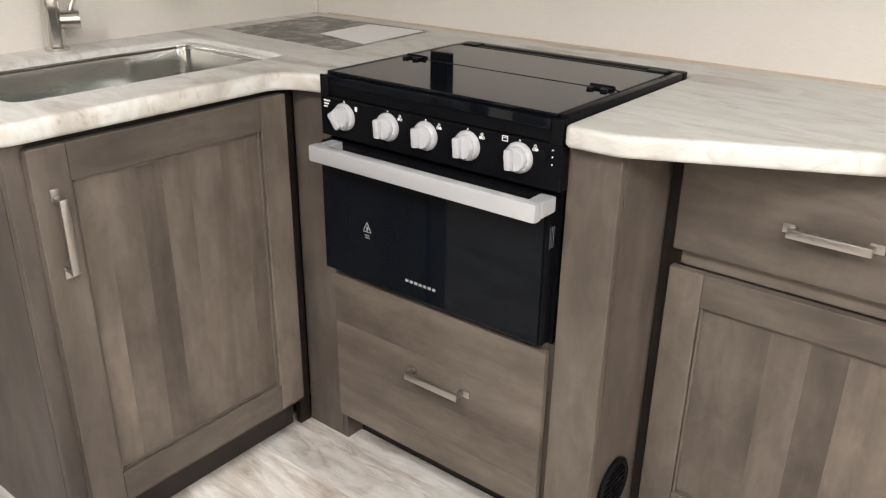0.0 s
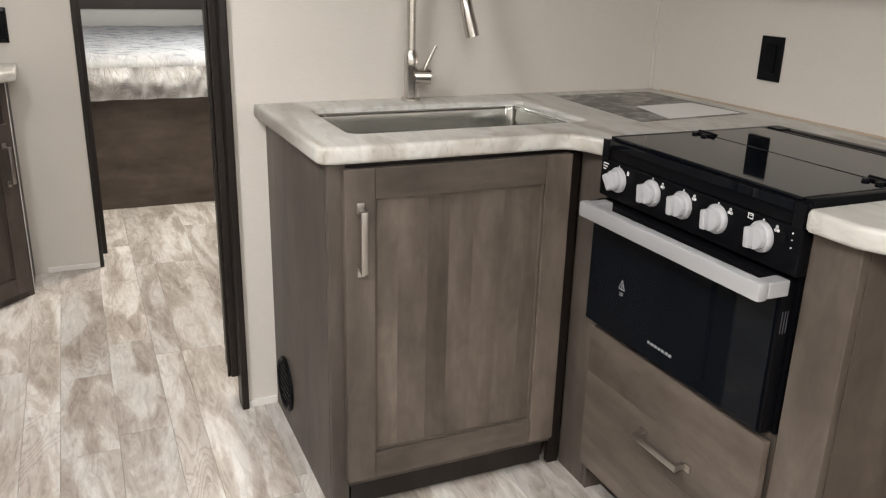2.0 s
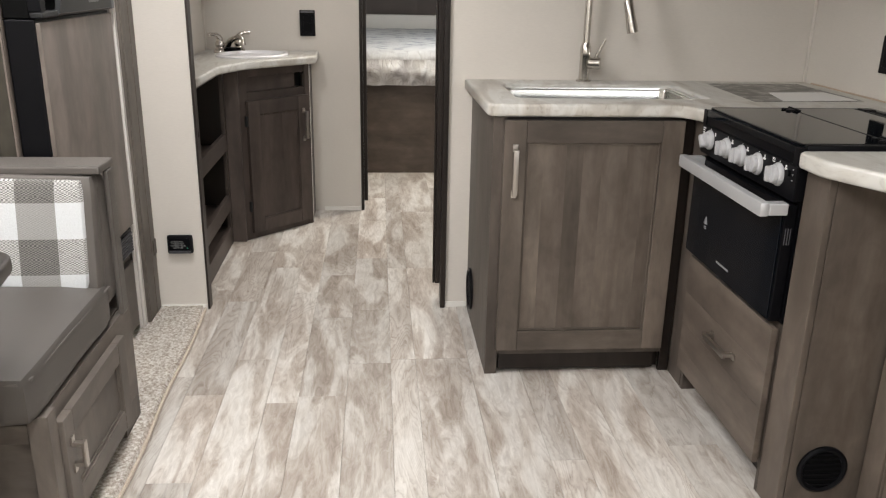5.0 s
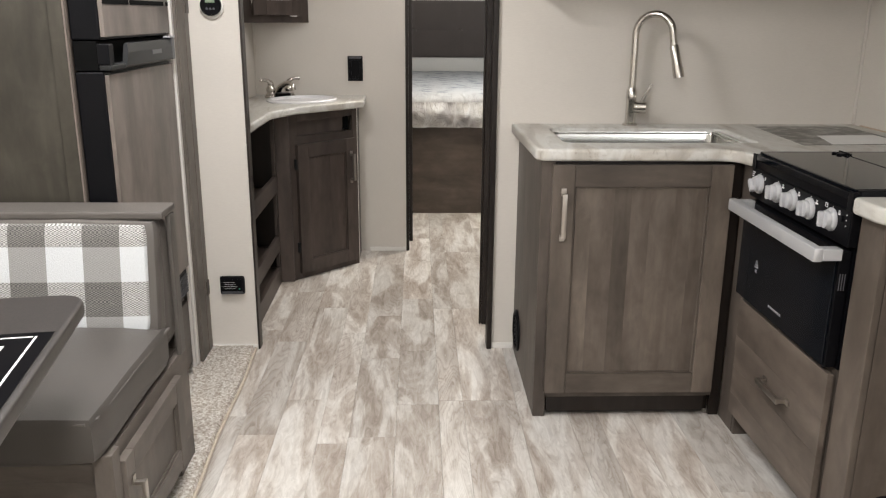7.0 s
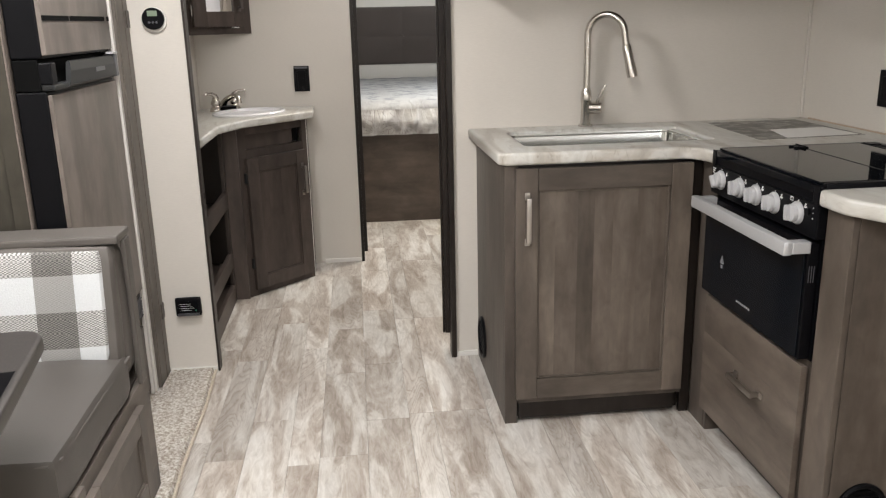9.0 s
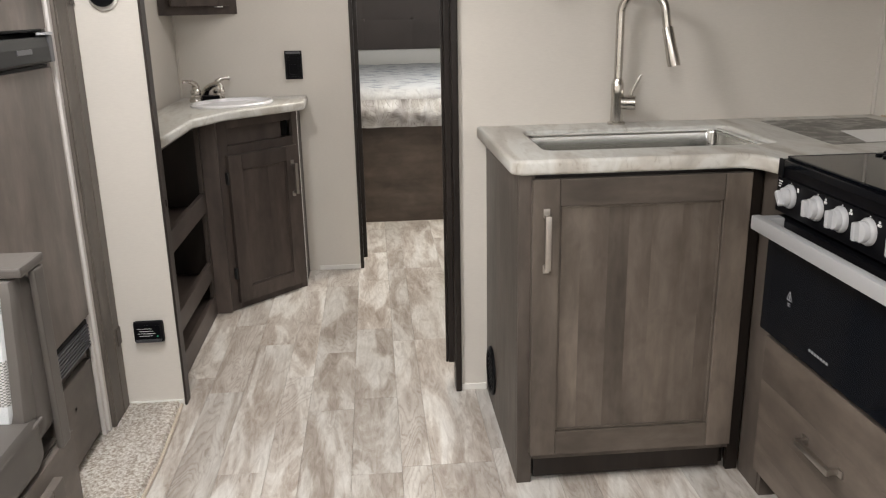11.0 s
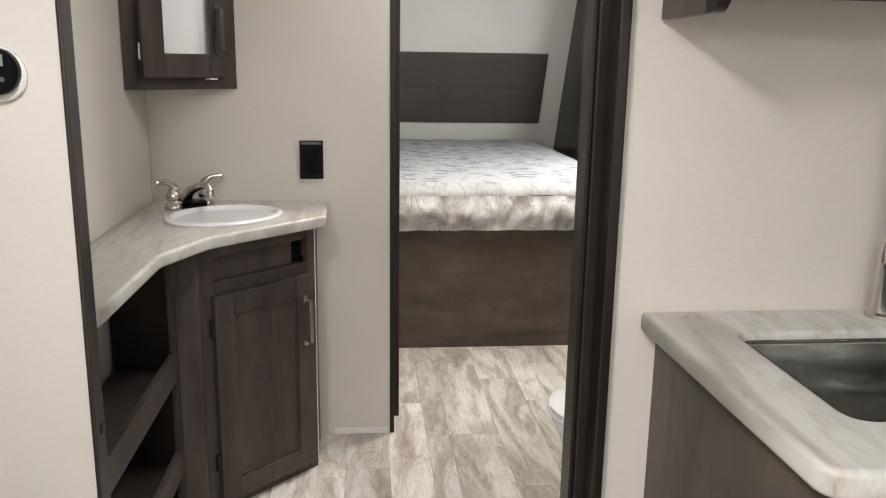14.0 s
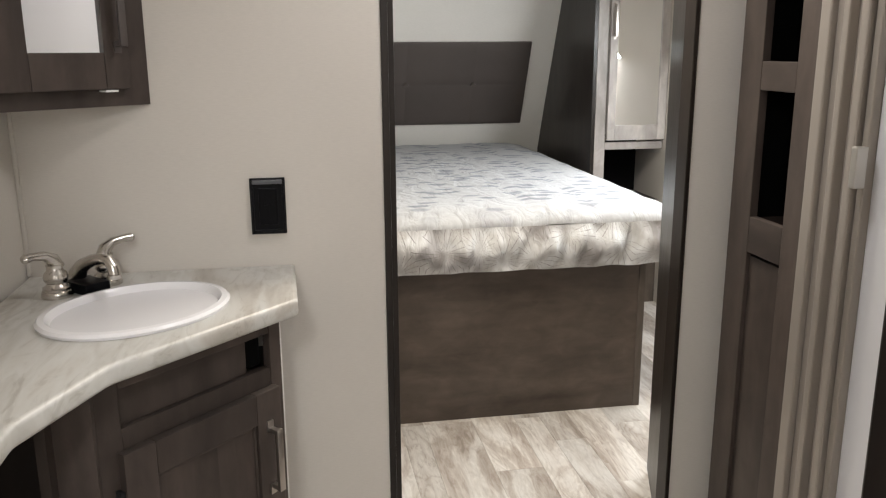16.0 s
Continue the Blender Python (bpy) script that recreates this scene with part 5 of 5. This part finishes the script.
ln = thing("linen_cabinet", (-2.76, 1.7, 0), "dark grey-brown wood linen tower with open cubbies", "cabinet")
LY = 1.520
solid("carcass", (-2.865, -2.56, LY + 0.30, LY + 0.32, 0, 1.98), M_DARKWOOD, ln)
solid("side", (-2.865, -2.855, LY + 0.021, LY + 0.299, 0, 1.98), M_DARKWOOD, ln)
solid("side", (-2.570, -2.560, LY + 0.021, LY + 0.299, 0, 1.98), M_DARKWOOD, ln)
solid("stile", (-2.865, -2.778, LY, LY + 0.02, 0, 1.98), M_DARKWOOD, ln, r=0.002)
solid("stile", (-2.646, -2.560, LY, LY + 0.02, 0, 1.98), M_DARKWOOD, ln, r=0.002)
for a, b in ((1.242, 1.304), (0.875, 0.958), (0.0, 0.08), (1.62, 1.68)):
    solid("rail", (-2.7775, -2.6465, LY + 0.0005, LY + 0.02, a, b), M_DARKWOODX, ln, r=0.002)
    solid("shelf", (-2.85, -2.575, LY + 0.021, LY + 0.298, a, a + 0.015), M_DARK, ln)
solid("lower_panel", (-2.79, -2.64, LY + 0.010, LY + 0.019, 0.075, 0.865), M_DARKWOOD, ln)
# Black sheets paint the unlit cubbies' shade; the shelves are darkened likewise.
solid("cubby_shade", (-2.85, -2.575, LY + 0.285, LY + 0.297, 0.94, 1.62), M_VOID, ln)
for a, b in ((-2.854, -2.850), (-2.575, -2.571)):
    solid("cubby_shade", (a, b, LY + 0.021, LY + 0.284, 0.94, 1.62), M_VOID, ln)

sw = thing("shower_door", (-2.4, 1.53, 0), "shower door in a ribbed grey-beige aluminium frame", "shower")
for k, (a, b, d) in enumerate(((-2.557, -2.525, 0.0), (-2.523, -2.497, 0.012), (-2.495, -2.477, 0.004), (-2.440, -2.417, 0.0), (-2.413, -2.395, 0.010))):
    solid("frame_rib", (a, b, LY - 0.02 + d, LY + 0.03, 0.0, 1.95), M_RIB, sw, r=0.004)
solid("sill", (-2.557, -2.0, LY - 0.015, LY + 0.03, 0.0, 0.09), M_WTRIM, sw, r=0.006)
solid("panel", (-2.476, -2.441, LY + 0.004, LY + 0.016, 0.09, 1.94), M_RIB, sw)
solid("panel", (-2.394, -2.02, LY + 0.008, LY + 0.020, 0.09, 1.94), M_FROST, sw, "white frosted door panel")
bm = bmesh.new()
box(bm, -2.405, -2.388, LY - 0.035, LY - 0.012, 1.085, 1.160, 0.003)
part("handle", bm, M_ALU, sw)
setting("wall_shower_end", (-2.0, -1.6, LY + 0.02, LY + 0.05, 0, ZC), M_WHITE_WALL, "white shower wall panel")

to = thing("toilet", (-2.19, 1.32, 0), "white plastic toilet with a closed lid", "toilet")
bm = bmesh.new()
lathe(bm, [(0.105, 0.0), (0.11, 0.02), (0.10, 0.10), (0.115, 0.22), (0.16, 0.34), (0.178, 0.385), (0.178, 0.40)], (-2.185, 1.305, 0.0), 40, 0.95, 1.08)
part("pedestal", bm, M_WHITE, to, smooth=True)
bm = bmesh.new()
lathe(bm, [(0.184, 0.402), (0.19, 0.408), (0.188, 0.416), (0.17, 0.419)], (-2.185, 1.305, 0.0), 40, 0.95, 1.08)
part("seat", bm, M_WHITE, to, smooth=True)
bm = bmesh.new()
lathe(bm, [(0.184, 0.420), (0.187, 0.427), (0.176, 0.434), (0.10, 0.441), (0.0, 0.443)], (-2.185, 1.305, 0.0), 40, 0.95, 1.08)
part("lid", bm, M_WHITE, to, smooth=True)
solid("rear_housing", (-2.33, -2.05, 1.44, 1.514, 0.0, 0.42), M_WHITE, to, r=0.03)

# ---- bedroom ----
bd = thing("bed_platform", (-4.8, 0.9, 0), "dark grey-brown wood bed platform", "bed")
solid("foot_panel", (-3.864, -3.846, 0.16, 1.732, 0.0, 0.568), M_BEDWOOD, bd)
solid("corner_trim", (-3.868, -3.842, 1.732, 1.758, 0.0, 0.568), M_WOOD, bd, r=0.003)
solid("side_panel", (-5.95, -3.869, 1.736, 1.752, 0.0, 0.568), M_BEDWOOD, bd)
solid("deck", (-5.95, -3.866, 0.16, 1.734, 0.543, 0.566), M_WOODX, bd)
mt = thing("mattress", (-4.8, 0.9, 0.563), "mattress under a leaf-print quilt in white and grey", "mattress")


def quilted(name, top, mat, parent, label):
    """The upper sheet of the quilt, or its gathered sides."""
    bm = bmesh.new()
    xa, xb, ya, yb, z0, z1 = -5.93, -3.815, 0.12, 1.885, 0.571, 0.790
    if top:
        roll = 0.15
        curl = [roll * math.sin(math.pi / 2 * k / 9) for k in range(1, 10)]
        xs = [xa + (xb - roll - xa) * k / 72 for k in range(73)] + [xb - roll + c for c in curl]
        ys = [ya + roll - c for c in reversed(curl)] + [ya + roll + (yb - ya - 2 * roll) * k / 50 for k in range(51)] + [yb - roll + c for c in curl]
        nx, ny = len(xs) - 1, len(ys) - 1
        g = []
        for i in range(nx + 1):
            line = []
            for j in range(ny + 1):
                x, y = xs[i], ys[j]
                near = min((xb - x) / 0.15, (yb - y) / 0.15, (y - ya) / 0.15, 1.0)
                sag = 0.06 * (1 - math.sqrt(max(1 - (1 - near) ** 2, 0)))
                seam = min(abs((y - 0.72) % 0.24 - 0.12), 0.03) / 0.03
                wave = 0.006 * noise.noise(Vector((x * 5, y * 6, 1)))
                line.append(bm.verts.new((x, y, z1 - sag - 0.006 * (1 - seam) + wave)))
            g.append(line)
        for a, b in zip(g, g[1:]):
            for j in range(ny):
                bm.faces.new((a[j], a[j + 1], b[j + 1], b[j]))
    else:
        loop = [(xa, ya), (xb, ya), (xb, yb), (xa, yb)]
        pts = []
        for (ax, ay), (bx, by), n in ((loop[0], loop[1], 120), (loop[1], loop[2], 170), (loop[2], loop[3], 120)):
            nrm = Vector((by - ay, ax - bx)).normalized()
            pts += [(Vector((ax + (bx - ax) * k / n, ay + (by - ay) * k / n)), nrm, k / n) for k in range(n)]
        rows = []
        for q in range(17):
            t = q / 16
            row = []
            for i, (p, nrm, s) in enumerate(pts):
                arc = p.x * 9 + p.y * 9
                fold = math.sin(t * math.pi) * (0.034 * noise.noise(Vector((p.x * 17, p.y * 17, t * 1.2))) + 0.010 * noise.noise(Vector((p.x * 40, p.y * 40, t * 2))))
                puff = 0.026 * math.sin(t * math.pi) ** 1.6
                w = p + nrm * (puff + fold)
                row.append(bm.verts.new((w.x, w.y, z1 - 0.06 - (z1 - 0.06 - z0) * t + (0.006 * noise.noise(Vector((p.x * 12, p.y * 12, 5))) if q == 16 else 0))))
            rows.append(row)
        for a, b in zip(rows, rows[1:]):
            for k in range(len(a) - 1):
                bm.faces.new((a[k], a[k + 1], b[k + 1], b[k]))
    ob = part(name, bm, mat, parent, label, smooth=True)
    return ob


quilted("quilt_top", True, M_QTOP, mt, "white quilt with grey leaf print")
quilted("quilt_side", False, M_QSIDE, mt, "gathered quilt side with fan-stalk print")
solid("core", (-5.92, -3.83, 0.14, 1.87, 0.570, 0.723), M_PAPER, mt)

hbd = thing("headboard", (-5.9, 0.9, 0.8), "dark brown button-tufted vinyl headboard on the wall", "headboard")
S0, S1 = Vector((-5.987, 0, 0.911)), Vector((-5.756, 0, 1.383))
tilt = (S1 - S0)
nrm = Vector((tilt.z, 0, -tilt.x)).normalized()
cols = 4
wid = 0.395
for r_ in range(2):
    for k in range(cols):
        bm = bmesh.new()
        n = 10
        g = []
        for i in range(n + 1):
            line = []
            for j in range(n + 1):
                a, b = i / n, j / n
                p = S0 + tilt * ((r_ + b) / 2)
                edge = min(a, 1 - a, b, 1 - b)
                h = 0.0152 + 0.0035 * min(edge / 0.09, 1) ** 0.5
                line.append(bm.verts.new(Vector((p.x, 0.345 + wid * (k + a) - max(0, k + a - 3) * (wid - 0.320), p.z)) + nrm * h))
            g.append(line)
        for a, b in zip(g, g[1:]):
            for j in range(n):
                bm.faces.new((a[j], a[j + 1], b[j + 1], b[j]))
        part("padded_panel", bm, M_HEAD, hbd, smooth=True)
bm = bmesh.new()
q = [bm.verts.new(Vector((p.x, y, p.z)) + nrm * h) for h in (-0.004, 0.0125) for p, y in ((S0, 0.345), (S0, 1.850), (S1, 1.850), (S1, 0.345))]
for f in ((0, 1, 2, 3), (4, 5, 6, 7), (0, 1, 5, 4), (1, 2, 6, 5), (2, 3, 7, 6), (3, 0, 4, 7)):
    bm.faces.new([q[k] for k in f])
part("backing_board", bm, M_HEAD, hbd)
for k in range(1, cols):
    bm = bmesh.new()
    p = S0 + tilt * 0.5
    rod(bm, Vector((p.x, 0.345 + wid * k, p.z)) + nrm * 0.01, Vector((p.x, 0.345 + wid * k, p.z)) + nrm * 0.024, 0.018, 0.013, 14)
    part("button", bm, M_HEAD, hbd, smooth=True)

wd = thing("wardrobe", (-5.3, 2.15, 0), "bedside wardrobe with dark side, light grey face and mirrored door", "wardrobe")
bm = bmesh.new()
side = [(-5.10, 0.30), (-6.05, 0.30), (-6.05, 0.74), (-5.93, 1.0), (-5.48, 1.92), (-5.10, 1.98)]
va = [bm.verts.new((x, 1.986, z)) for x, z in side]
vb = [bm.verts.new((x, 2.004, z)) for x, z in side]
bm.faces.new(va)
bm.faces.new(vb)
for k in range(6):
    bm.faces.new((va[k], va[(k + 1) % 6], vb[(k + 1) % 6], vb[k]))
part("side_panel", bm, M_DARKSIDE, wd, "black-brown wood side panel")
solid("stile", (-5.118, -5.098, 2.005, 2.062, 0.0, 1.98), M_WARDROBE, wd, r=0.002)
solid("rail", (-5.118, -5.099, 2.063, 2.376, 0.833, 0.872), M_WARDROBE, wd, r=0.002)
solid("rail", (-5.118, -5.099, 2.063, 2.376, 0.50, 0.56), M_WARDROBE, wd, r=0.002)
solid("cubby_back", (-5.45, -5.435, 2.005, 2.376, 0.50, 0.88), M_VOID, wd)
solid("cubby_shelf", (-5.434, -5.12, 2.005, 2.376, 0.545, 0.56), M_DARK, wd)
solid("lower_panel", (-5.12, -5.10, 2.063, 2.376, 0.0, 0.499), M_WOOD, wd)
m3 = facing((-5.097, 0, 0), (1, 0))
dd = solid("door", (2.063, 2.374, 0.0, 0.008, 0.882, 1.95), M_WARDROBE, wd, m=m3)
for a, b in ((2.064, 2.104), (2.335, 2.376)):
    solid("stile", (a, b, 0.0, 0.02, 0.882, 1.95), M_WARDROBE, dd, r=0.002, m=m3)
for a, b in ((0.882, 0.958), (1.88, 1.95)):
    solid("rail", (2.1045, 2.3345, 0.0, 0.0195, a, b), M_WARDROBE, dd, r=0.002, m=m3)
solid("mirror", (2.102, 2.337, 0.008, 0.011, 0.956, 1.882), M_MIRROR, dd, "mirror glass", m=m3)
bar_pull(dd, facing((-5.077, 0, 0), (1, 0)), 2.084, 1.475, 0.16)

# ---- floor planks ----
ROWS_Y = [-0.085, 0.07, 0.20, 0.318, 0.452, 0.546, 0.692, 0.832, 0.915, 1.095, 1.256, 1.352, 1.460, 1.60, 1.74, 1.86, 2.0, 2.14, 2.26, 2.38]
rng = random.Random(11)
meshes = {}
count = 0
for k, (ya, yb) in enumerate(zip(ROWS_Y, ROWS_Y[1:])):
    x = X0 - rng.uniform(0, 0.6)
    if k in (7, 8):
        x = -1.093 - 0.91 * 6
    while x < X1:
        ln_ = rng.choice((0.46, 0.61, 0.76, 0.91)) if k not in (7, 8) else 0.91
        a, b = max(x, X0), min(x + ln_, X1)
        x += ln_
        if b - a < 0.02 or (ya > 1.8 and a > -2.9):
            continue
        key = (k, round(b - a, 3))
        if key not in meshes:
            bm = bmesh.new()
            w, h, g = (b - a) / 2, (yb - ya) / 2, 0.0005
            top = [bm.verts.new((sx * (w - g), sy * (h - g), 0)) for sx, sy in ((-1, -1), (1, -1), (1, 1), (-1, 1))]
            low = [bm.verts.new((sx * (w - g * 0.2), sy * (h - g * 0.2), -0.0022)) for sx, sy in ((-1, -1), (1, -1), (1, 1), (-1, 1))]
            bm.faces.new(top)
            for q in range(4):
                bm.faces.new((top[q], low[q], low[(q + 1) % 4], top[(q + 1) % 4]))
            me = bpy.data.meshes.new("plank")
            bm.to_mesh(me)
            bm.free()
            me.materials.append(M_PLANK)
            meshes[key] = me
        ob = new("plank", meshes[key])
        ob.location = ((a + b) / 2, (ya + yb) / 2, 0)
        ob.parent = floor
        count += 1
